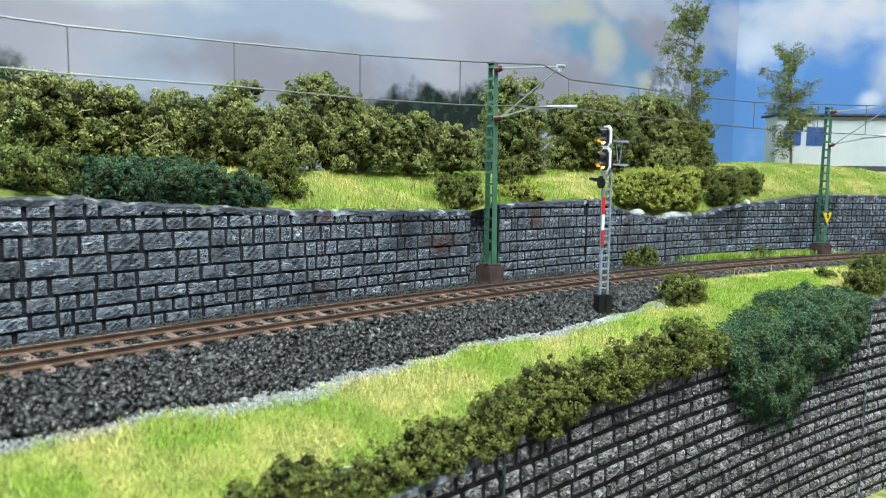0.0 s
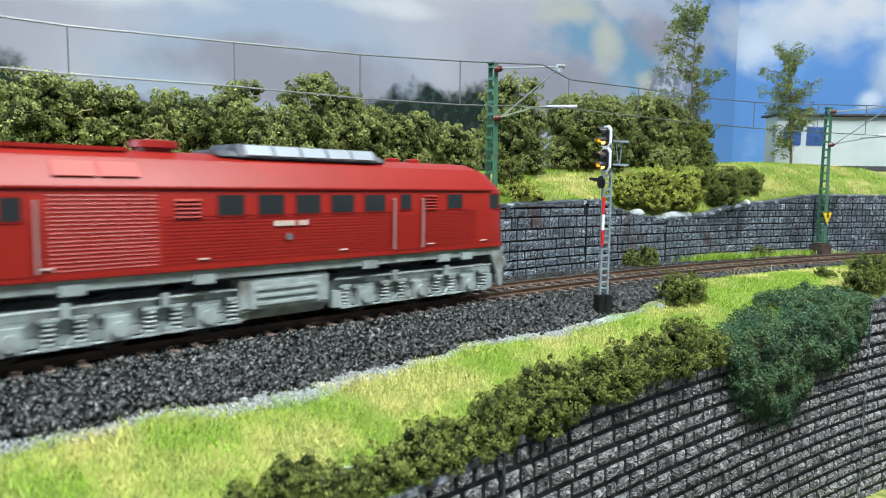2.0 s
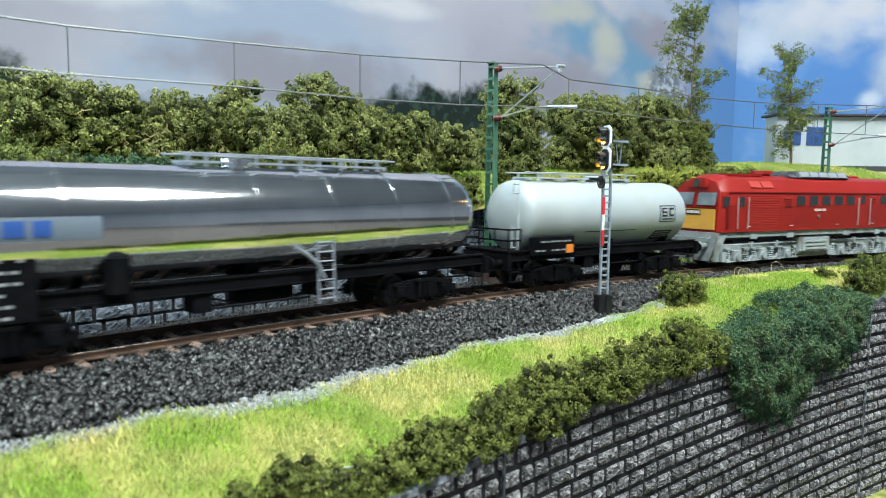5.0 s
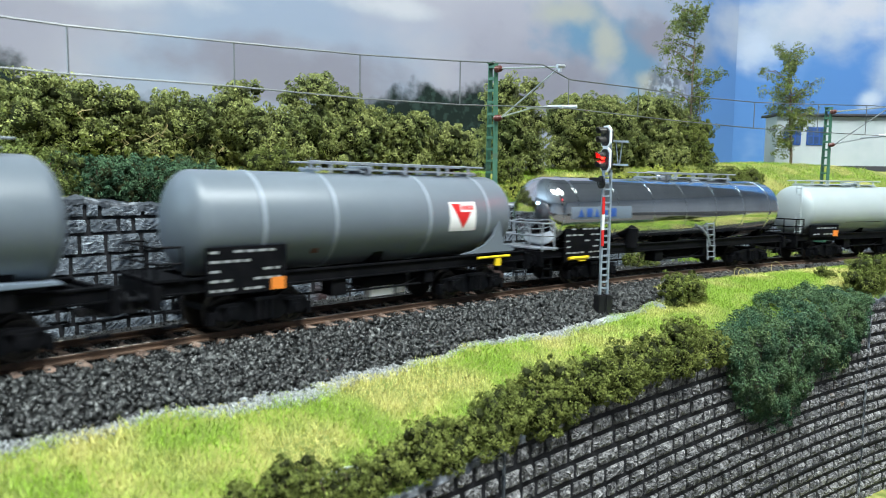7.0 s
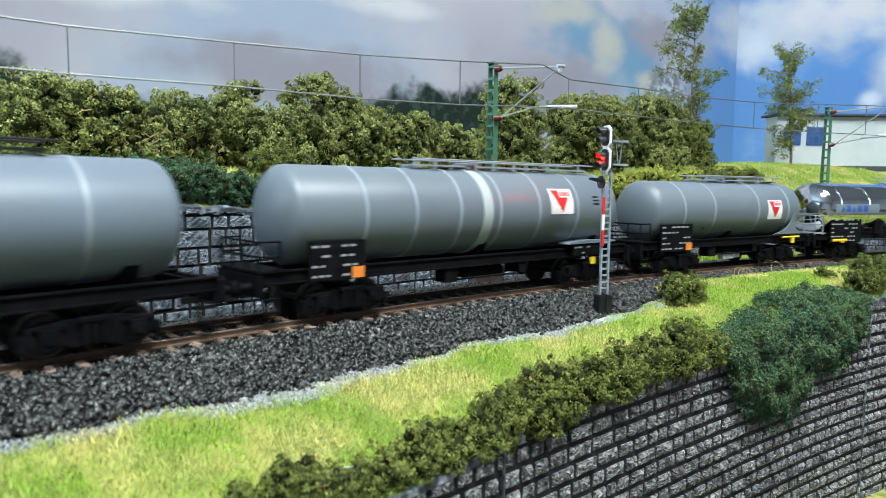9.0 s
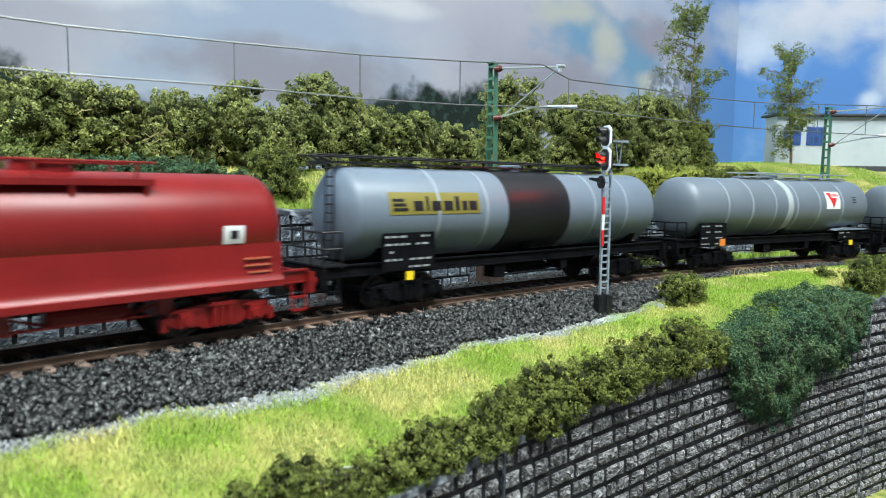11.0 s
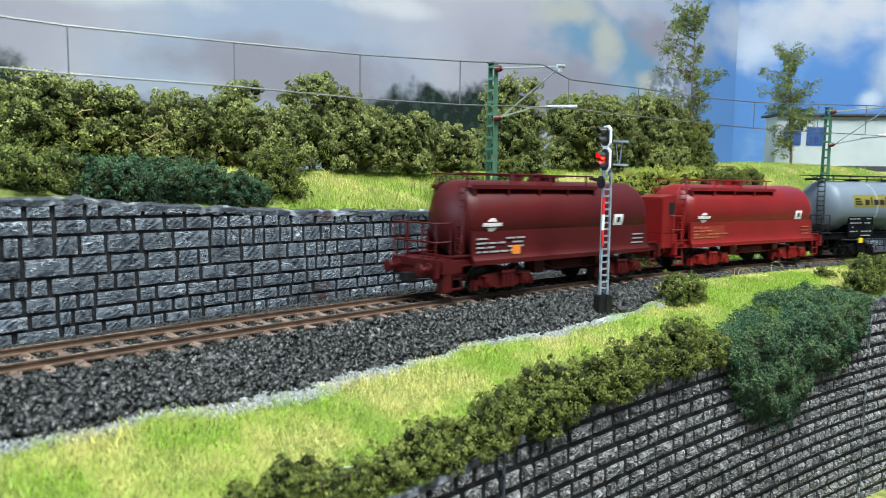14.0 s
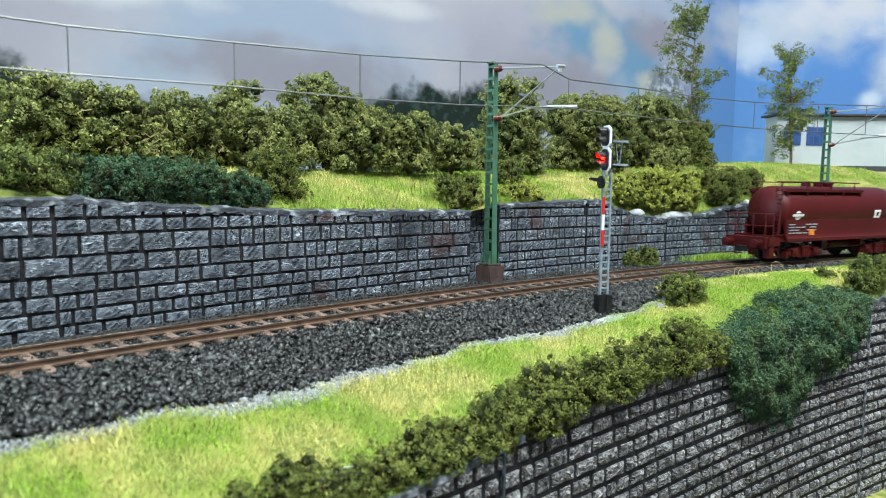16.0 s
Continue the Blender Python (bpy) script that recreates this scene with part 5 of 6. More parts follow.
def patch(u0, u1, z0, z1, R, zc, lift=0.12, span=None, n=8):
    """A thin print that follows the camera's side of a tank. span: left and right share of the width at each share of the height."""
    span = span or (lambda q: (0.0, 1.0))
    front, back = [], []
    for j in range(n + 1):
        q = j / n
        z = z0 + (z1 - z0) * q
        a, b = span(q)
        for lst, r in ((front, R + lift), (back, R - 0.05)):
            y = -math.sqrt(max(0.0, r * r - (z - zc) ** 2))
            lst.append(((u0 + (u1 - u0) * a, y, z), (u0 + (u1 - u0) * b, y, z)))
    sh = Shape()
    rings = [[f[0], f[1], g[1], g[0]] for f, g in zip(front, back)]
    return sh.loft(rings)


def tank_profile(half, R, dome=7.0, n=9):
    left = [(-half + dome * (1 - math.sin(a)), R * math.cos(a)) for a in [math.pi / 2 * (1 - i / n) for i in range(n)]]
    left[0] = (-half, 0.4)
    prof = left + [(-half + dome, R)]
    return prof + [(half - dome, R)] + [(-u, r) for u, r in reversed(left)]


def board(root, u0, u1, z0, z1, y, seed, orange=True):
    """A black data board with rows of unreadable white bars."""
    r = random.Random(seed)
    b = part("data_board", Shape().box(u0, u1, y, y + 0.8, z0, z1), "underframe", root, "black data board with white bars", bevel=0.1)
    sh = Shape()
    rows = max(2, int((z1 - z0) / 2.6))
    for j in range(rows):
        z = z0 + (z1 - z0) * (j + 0.5) / rows
        u = u0 + 1
        while u < u1 - 3 - (5 if orange and j == 0 else 0):
            w = r.uniform(1.0, 3.2)
            if r.random() < 0.65:
                sh.box(u, min(u + w, u1 - 1), y - 0.06, y + 0.02, z - 0.36, z + 0.36)
            u += w + 0.9
    if sh.v:
        part("lettering", sh, "grey_print", b)
    if orange:
        part("orange_plate", Shape().box(u1 - 5.2, u1 - 0.6, y - 0.1, y + 0.02, z0 + 0.3, z0 + 4.0), "orange", b)


def ladder(root, p0, p1, width, mat, across="x", rungs=9):
    a, b = Vector(p0), Vector(p1)
    w = Vector((width / 2, 0, 0)) if across == "x" else Vector((0, width / 2, 0))
    sh = Shape().rod(a - w, b - w, 0.35, 6).rod(a + w, b + w, 0.35, 6)
    for i in range(rungs):
        c = a.lerp(b, (i + 0.5) / rungs)
        sh.rod(c - w, c + w, 0.28, 5)
    part("ladder", sh, mat, root)


def railing(root, u0, u1, ys, z0, z1, mat, posts=5, plank=True):
    sh = Shape()
    for y in ys:
        sh.rod((u0, y, z1), (u1, y, z1), 0.32, 6)
        for i in range(posts):
            u = u0 + (u1 - u0) * (i + 0.5) / posts
            sh.box(u - 0.4, u + 0.4, y - 0.25, y + 0.25, z0 - 1.2, z1)
    part("walkway_rail", sh, mat, root)
    if plank:
        sh = Shape()
        for k in range(3):
            y = (k - 1) * 2.6
            sh.box(u0 + 2, u1 - 2, y - 1.1, y + 1.1, z0, z0 + 0.6)
        for i in range(5):
            u = u0 + 4 + (u1 - u0 - 8) * i / 4
            sh.box(u - 0.5, u + 0.5, -5.5, 5.5, z0 - 0.7, z0)
        part("walkway", sh, mat, root)


def tank_wagon(label, half, R, zc, mat, pivot, rail=None, rail_mat="light_grey", frame_mat="underframe", bands=(), band_mat=None, dome=7.0, skirt=False, setback=8.0):
    root = thing("tank_wagon", label, "tank wagon", "tank wagons of the train")
    e = half + setback
    tank = part("tank", Shape().lathe(tank_profile(half, R, dome), 56, "x", (0, 0, zc)), mat, root, smooth=50)
    for u in bands:
        part("hoop", Shape().lathe([(u - 0.7, R - 0.3), (u - 0.6, R + 0.22), (u + 0.6, R + 0.22), (u + 0.7, R - 0.3)], 48, "x", (0, 0, zc)), band_mat or mat, tank, smooth=50)
    part("manhole", Shape().lathe([(zc + R - 1.5, 4.2), (zc + R + 1.6, 4.2), (zc + R + 1.6, 4.8), (zc + R + 2.3, 4.8), (zc + R + 2.6, 3.5)], 20, "z"), mat, tank, smooth=40)
    fr = Shape()
    for k in (-1, 1):
        fr.box(-e, e, *sorted((k * 11.0, k * 12.6)), 12.6, 16.2).box(-e, e, *sorted((k * 10.4, k * 13.2)), 12.3, 12.9).box(-e, e, *sorted((k * 10.4, k * 13.2)), 15.9, 16.5)
    fr.box(-e - 1.2, -e + 1.0, -14.5, 14.5, 9.0, 15.6).box(e - 1.0, e + 1.2, -14.5, 14.5, 9.0, 15.6)
    for i in range(5):
        u = -e + 6 + (2 * e - 12) * i / 4
        fr.box(u - 1, u + 1, -11.2, 11.2, 12.6, 16.0)
    part("underframe", fr, frame_mat, root, bevel=0.15)
    for u in (-half + 16, half - 16, 0):
        part("saddle", Shape().prism([(-9, 16), (9, 16), (R * 0.78, zc - R * 0.55), (R * 0.6, zc - R * 0.78), (0, zc - R + 0.4), (-R * 0.6, zc - R * 0.78), (-R * 0.78, zc - R * 0.55)], "x", u - 2.2, u + 2.2), frame_mat, root)
    gear = Shape().rod((-6, -7, 9.5), (14, -7, 9.5), 2.6, 14).rod((-14, -12.6, 8.0), (18, -12.6, 8.0), 0.45, 6).box(-20, -14, -12.5, -6, 7, 12.4).box(20, 24, -12.6, -4, 8, 12.4)
    gear.rod((-18, -11, 12), (-4, -11, 7.5), 0.4, 6).rod((24, -11, 12), (10, -11, 7.5), 0.4, 6).box(-1, 1, -4, 4, 6.5, zc - R + 1)
    part("brake_gear", gear, frame_mat, root, bevel=0.1)
    for k in (-1, 1):
        buffers(root, k * (e + 1.2), frame_mat)
        st = Shape()
        for y in (-13.5, 13.5):
            u = k * (e - 4)
            st.box(u - 2.6, u + 2.6, *sorted((y, y * 0.87)), 3.6, 4.2).box(u - 2.6, u + 2.6, *sorted((y, y * 0.87)), 7.6, 8.2).rod((u - 2.5, y, 3.8), (u - 2.5, y * 0.93, 13), 0.35, 5).rod((u + 2.5, y, 3.8), (u + 2.5, y * 0.93, 13), 0.35, 5)
        part("step", st, "underframe" if frame_mat == "underframe" else frame_mat, root)
    if rail:
        railing(root, rail[0], rail[1], (-6.0, 6.0), zc + R + 0.9, zc + R + 3.4, rail_mat)
    wagon_bogie(root, -pivot, frame_mat)
    wagon_bogie(root, pivot, frame_mat)
    root["pivot"] = pivot
    return root, tank


def end_rails(root, x, mat, z=16.0, high=12.0):
    """Guard rails round an end platform."""
    k = 1 if x > 0 else -1
    for zz in (z + high, z + high * 0.5):
        part("end_rail", Shape().tube([(x - k * 7, -13.2, zz), (x - k * 0.8, -13.2, zz), (x, -12.4, zz), (x, 12.4, zz), (x - k * 0.8, 13.2, zz), (x - k * 7, 13.2, zz)], 0.38), mat, root)
    for y in (-13.2, -5, 5, 13.2):
        part("rail_post", Shape().rod((x, y, z - 2), (x, y, z + high), 0.38, 6), mat, root)
    for y in (-13.2, 13.2):
        part("rail_post", Shape().rod((x - k * 7, y, z - 1), (x - k * 7, y, z + high), 0.38, 6), mat, root)
    part("platform", Shape().box(*sorted((x + k * 0.8, x - k * 9)), -13.6, 13.6, z - 0.4, z + 0.4), mat, root, bevel=0.1)


def wagon_white():
    root, tank = tank_wagon("creamy white tank wagon with a white roof railing", 60, 15.4, 30.4, "tank_white", 38, (-52, 24), "tank_white")
    logo = part("emblem_frame", patch(32, 45, 26.6, 34.7, 15.4, 30.4, 0.1), "black", tank, "dark square emblem frame")
    part("emblem_field", patch(32.6, 44.4, 27.1, 34.2, 15.4, 30.4, 0.16), "tank_white", logo)
    bars = Shape()
    for u0, u1, z0, z1 in ((33.6, 34.6, 29.2, 33.6), (34.6, 38, 32.8, 33.6), (34.6, 38, 31.0, 31.8), (34.6, 38, 29.2, 30.0), (37.2, 38.0, 29.2, 31), (39.4, 40.6, 29.2, 33.6), (40.6, 43.6, 32.6, 33.6), (40.6, 43.6, 29.2, 30.2), (33.6, 43.6, 27.7, 28.3)):
        p = patch(u0, u1, z0, z1, 15.4, 30.4, 0.24, n=3)
        bars.add(p.v, p.f)
    part("emblem_lettering", bars, "black", logo)
    part("stripe", patch(-21.8, 14.9, 23.1, 23.5, 15.4, 30.4, 0.12, n=2), "black", tank)
    lower = part("dark_plate", patch(30, 46, 17.8, 22.4, 15.4, 30.4, 0.15, lambda q: (0.0 + 0.1 * q, 0.88 + 0.12 * q)), "black", tank)
    lines = Shape()
    for z in (19, 20.1, 21.2):
        p = patch(32, 44, z, z + 0.35, 15.4, 30.4, 0.2, n=2)
        lines.add(p.v, p.f)
    part("lettering", lines, "tank_white", lower)
    board(root, -56.7, -29.5, 14.4, 21.8, -14.6, 1)
    ladder(root, (-60.5, -9, 12), (-57, -6, 46), 3.4, "tank_white", "y")
    end_rails(root, -68, "underframe", 16.5, 9)
    return root


def wagon_chrome():
    root, tank = tank_wagon("polished chrome tank wagon with a side ladder", 95, 16.2, 31.6, "chrome", 66, (-20, 58), "light_grey", dome=9, setback=4.0, bands=(-78, -52, -26, 0, 26, 52, 78), band_mat="chrome")
    # added pale strip: a reflection in the chrome put into colour
    part("name_strip", patch(-84, -44, 29.0, 34.6, 16.2, 31.6, 0.3), "tank_light", tank, "pale strip painted in for a reflection, under dark blue bars")
    sh = Shape()
    for i, (a, b) in enumerate(((-80, -76), (-74.5, -71), (-69.5, -66.5), (-65, -60.5), (-59, -55))):
        p = patch(a, b, 30.0, 33.8, 16.2, 31.6, 0.42, (lambda q: (0.5 - 0.5 * (1 - q), 0.5 + 0.5 * (1 - q))) if i in (0, 2) else None, n=4)
        sh.add(p.v, p.f)
    part("lettering", sh, "house_blue", tank)
    board(root, -86, -58, 10.4, 26.0, -14.8, 2, False)
    part("yellow_handle", Shape().rod((-84, -15.4, 12.0), (-72, -15.4, 12.0), 0.8, 8).box(-78, -74, -15.8, -15, 10.5, 12), "yellow", root)
    ladder(root, (22, -16.2, 6), (22, -14.0, 38), 6, "light_grey", "x", 11)
    ladder(root, (22, -14.0, 38), (22, -3.5, 48.5), 6, "light_grey", "x", 5)
    end_rails(root, -98, "light_grey", 16.5, 11)
    part("drain_pipe", Shape().tube([(11, -15.2, 24), (15, -15.9, 21.5), (18.5, -16, 18.5), (21, -16, 14)], 0.6), "light_grey", root)
    part("drum", Shape().rod((-40, -13.5, 15), (-40, -13.5, 24), 3.2, 12), "underframe", root)
    return root


def emblem_triangle(tank, u0, u1, z0, z1, R, zc):
    f = part("emblem_field", patch(u0, u1, z0, z1, R, zc, 0.14), "white", tank, "white square with a red triangle")
    w, h = u1 - u0, z1 - z0
    part("emblem_triangle", patch(u0 + 0.06 * w, u1 - 0.06 * w, z0 + 0.08 * h, z1 - 0.06 * h, R, zc, 0.24, lambda q: (0.5 - 0.5 * q, 0.5 + 0.5 * q)), "redpaint", f)
    part("emblem_cut", patch(u0 + 0.40 * w, u0 + 0.94 * w, z1 - 0.34 * h, z1 - 0.08 * h, R, zc, 0.32, n=3), "white", f)
    bar = Shape()
    for k in range(4):
        p = patch(u0 + (0.44 + 0.12 * k) * w, u0 + (0.53 + 0.12 * k) * w, z1 - 0.28 * h, z1 - 0.12 * h, R, zc, 0.36, n=2)
        bar.add(p.v, p.f)
    part("emblem_lettering", bar, "redpaint", f)


def wagon_grey():
    root, tank = tank_wagon("short grey tank wagon with a red triangle emblem", 68, 15.6, 31.3, "tank_grey", 45, (-24, 56), "light_grey", bands=(-45, -20, 20, 50), band_mat="hoop_glint")
    emblem_triangle(tank, 29.4, 42.9, 26.3, 37.1, 15.6, 31.3)
    board(root, -63, -38, 11.4, 25.0, -15.2, 3)
    part("spill_plate", Shape().prism([(35, 17.4), (65, 17.4), (65, 18.4), (59, 20.0), (56.5, 30), (53, 24), (48, 20.5), (42, 18.6)], "y", -15.6, -14.8), "tank_grey", root)
    part("yellow_handle", Shape().rod((44, -15.8, 15.6), (62, -15.8, 15.6), 0.5, 8).box(54, 57, -16, -15.2, 12.0, 15.4), "yellow", root)
    part("valve", Shape().box(-2, 8, -9, -6, 4.5, 8.5).rod((10, -8, 6), (13, -8, 6), 1.4, 8), "white", root)
    part("red_mark", patch(-28, -25.4, 21.4, 23.0, 15.6, 31.3, 0.14, n=3), "insulator", tank)
    end_rails(root, -76, "underframe", 16.5, 9)
    return root


def wagon_band():
    root, tank = tank_wagon("long grey tank wagon with a white belt and red triangle emblem", 87, 16.4, 33.0, "tank_grey", 64, (-31, 76), "light_grey", bands=(-58, -37, -16, 5, 28, 53), band_mat="hoop_glint")
    part("white_belt", Shape().lathe([(-4.6, 16.0), (-4.4, 16.75), (0.4, 16.75), (0.6, 16.0)], 56, "x", (0, 0, 33.0)), "tank_white", tank, "white belt", smooth=50)
    emblem_triangle(tank, 35, 49.5, 31.7, 42.3, 16.4, 33.0)
    board(root, -79, -58, 12.4, 25.0, -15.2, 4)
    bars = Shape()
    for z in (35.5, 37.0, 38.6):
        p = patch(64, 68, z, z + 0.7, 16.4, 33.0, 0.12, n=2)
        bars.add(p.v, p.f)
    part("lettering", bars, "black", tank)
    board(root, 52, 72, 13.0, 18.0, -15.0, 14, False)
    part("spill_plate", Shape().prism([(48, 18.3), (82, 18.3), (82, 19.1), (64, 19.8), (50, 19.3)], "y", -15.8, -9), "tank_light", root, "pale grey spill tray", bevel=0.15)
    part("yellow_handle", Shape().box(64, 67, -15.8, -15, 9.0, 12.0), "yellow", root)
    end_rails(root, -95, "underframe", 16.5, 9)
    return root


def wagon_black_belt():
    root, tank = tank_wagon("light blue-grey tank wagon with a black belt and yellow name board", 90, 16.4, 33.0, "tank_light", 64, (-96, 60), "black", bands=(-52, -28, 38, 62), band_mat="hoop_glint")
    part("black_belt", Shape().lathe([(-16.6, 16.0), (-16.5, 16.7), (20.5, 16.7), (20.6, 16.0)], 56, "x", (0, 0, 33.0)), "black", tank, "broad black belt", smooth=50)
    name = part("name_board", patch(-74, -32, 32.9, 40.6, 16.4, 33.0, 0.14), "olive_yellow", tank, "yellow board with black bars")
    sh = Shape()
    for a, b in ((-72.5, -66),):
        for z in (34.2, 35.8, 37.4):
            p = patch(a, b - (z - 34) * 0.5, z, z + 1.0, 16.4, 33.0, 0.26, n=2)
            sh.add(p.v, p.f)
    for a, w, z1 in ((-63.5, 4, 37.6), (-58, 1.2, 39.2), (-55.4, 4.2, 37.6), (-49.8, 4.2, 37.6), (-44.4, 2.0, 39.2), (-41, 2.4, 37.6), (-37.6, 4, 37.6)):
        p = patch(a, a + w, 34.2, z1, 16.4, 33.0, 0.26, n=3)
        sh.add(p.v, p.f)
    part("lettering", sh, "black", name)
    board(root, -76, -53, 13.3, 26.6, -15.2, 5, False)
    part("yellow_plate", Shape().box(-66, -63, -15.6, -14.9, 10.0, 13.0), "yellow", root)
    ladder(root, (-93, -8, 14), (-91, -6, 50), 5, "black", "y", 12)
    part("ladder_hoop", Shape().pipe([(-91, -9, 50), (-97, -9, 52), (-97, -3, 52.5), (-91, -3, 50)], 0.4), "black", root)
    end_rails(root, -98, "black", 16.5, 11)
    return root


def wagon_red(mat, label, tail):
    half, R, zc = 61, 15.0, 30.6
    shift = -6.5 if tail else 1.5
    root, tank = tank_wagon(label, half, R, zc, mat, 38, None, mat, mat, dome=8, setback=7.0)
    side = []
    for k in (1, -1):
        side.append([(k * 14.16, 25.6), (k * 14.3, 22.5), (k * 14.4, 19.5), (k * 14.55, 16.8), (k * 15.2, 15.0), (k * 15.9, 14.4), (k * 15.9, 12.6), (k * 14.6, 12.6), (k * 13.2, 17), (k * 12.6, 22), (k * 12.8, 25.6)])
    for o in side:
        part("skirt", Shape().prism(o, "x", -half + 4, half - 4), mat, root, smooth=30)
    # roof walk with brackets on both sides
    for k in (-1, 1):
        sh = Shape().box(-56, 20, *sorted((k * 9.0, k * 12.6)), zc + 11.4, zc + 12.0).box(-56, 20, *sorted((k * 12.3, k * 12.8)), zc + 11.4, zc + 13.0)
        for i in range(5):
            u = -54 + 72 * i / 4
            sh.prism([(k * 8, zc + 12.4), (k * 12.6, zc + 11.6), (k * 12.4, zc + 8.4)], "x", u - 0.5, u + 0.5)
        part("roof_walk", sh, mat, root)
    sh = Shape()
    for y in (-8.5, 8.5):
        sh.rod((-59, y, zc + R + 2.4), (22, y, zc + R + 2.4), 0.34, 6)
        for i in range(4):
            u = -55 + 72 * i / 3
            sh.rod((u, y, zc + 12), (u, y, zc + R + 2.4), 0.34, 6)
    part("walkway_rail", sh, mat, root)
    for u in (-20, -8):
        part("filling_hatch", Shape().lathe([(zc + R - 1.5, 2.8), (zc + R + 2.4, 2.8), (zc + R + 2.4, 3.2), (zc + R + 3.0, 3.2)], 16, "z", (u, 0, 0)), mat, tank, smooth=40)
    # round emblem with a bar, data bars
    em = part("emblem", patch(-51, -43, 25.4, 30.6, R, zc, 0.14, lambda q: (0.5 - 0.38 * math.sin(math.pi * (0.12 + 0.76 * q)), 0.5 + 0.38 * math.sin(math.pi * (0.12 + 0.76 * q)))), "white", tank, "white round emblem crossed by a bar")
    part("emblem_bar", patch(-52, -42, 27.4, 28.8, R, zc, 0.22, n=2), "white", em)
    part("emblem_gap", patch(-50.4, -43.6, 26.9, 27.3, R, zc, 0.26, n=2), mat, em)
    part("emblem_gap", patch(-50.4, -43.6, 28.9, 29.3, R, zc, 0.26, n=2), mat, em)
    r = random.Random(len(label))
    sh = Shape()
    y = -14.6
    for z in (17.2, 18.9, 20.6, 22.3):
        u = -55
        while u < -32:
            w = r.uniform(2, 6)
            if r.random() < 0.8:
                sh.box(u, u + w, y - 0.35, y + 0.2, z, z + 0.65)
            u += w + 1.2
    for z in (17, 19, 21):
        sh.box(46 - r.uniform(0, 2), 53, y - 0.35, y + 0.2, z, z + 0.55)
    for u in (-10, 0, 8, 30, 36):
        sh.box(u, u + r.uniform(2, 5), -15.75, -15.4, 13.2, 13.9)
    part("lettering", sh, "rust_print" if not tail else "grey_print", root)
    part("label_plate", patch(36.5 + shift, 43.0 + shift, 25.8, 31.0, R, zc, 0.14), "white", tank)
    part("label_mark", patch(38.6 + shift, 41.0 + shift, 27.2, 29.6, R, zc, 0.22, n=3), "black", tank)
    if tail:
        part("orange_plate", Shape().box(-36, -31.5, y - 0.5, y + 0.2, 16.0, 19.6), "orange", root)
    else:
        part("number_plate", Shape().box(-55.5, -29, y - 0.1, y + 0.2, 15.6, 23.6), "brown_plate", root)
    ladder(root, (-60.5, -10.5, 14), (-58, -9.5, 44), 4.0, mat, "y", 12)
    part("ladder", Shape().rod((-62, -12.4, 14), (-59, -12.4, 43), 0.4, 6), mat, root)
    end_rails(root, -74 if tail else -70, mat, 15.0, 14)
    if tail:
        part("end_platform", Shape().box(-75, -62, -13.8, 13.8, 12.4, 15.0).box(-74.6, -72.6, -14, 14, 8.6, 15).box(-72, -62, -14.6, -12.6, 10, 15).box(-71, -67, -14.4, -10, 3.0, 10), mat, root, bevel=0.2)
        for yy in (-10, 10):
            part("buffer", Shape().lathe([(-74, 1.5), (-76.6, 1.5), (-76.6, 0.9), (-79.2, 0.9), (-79.2, 2.6), (-79.8, 2.5), (-80.1, 1.2)], 14, "x", (0, yy, 11.8)), mat, root, smooth=35)
    else:
        part("end_cabinet", Shape().prism([(-77, 20), (-66, 20), (-66, 40), (-68, 40), (-77, 38.5)], "y", -12, 6).box(-78, -66, -13, 13, 12.6, 20), mat, root, "red brake cabinet on the end platform", bevel=0.4)
        part("cabinet_window", Shape().box(-71.5, -67.5, -12.25, -11.9, 30, 36), "black", root)
    return root


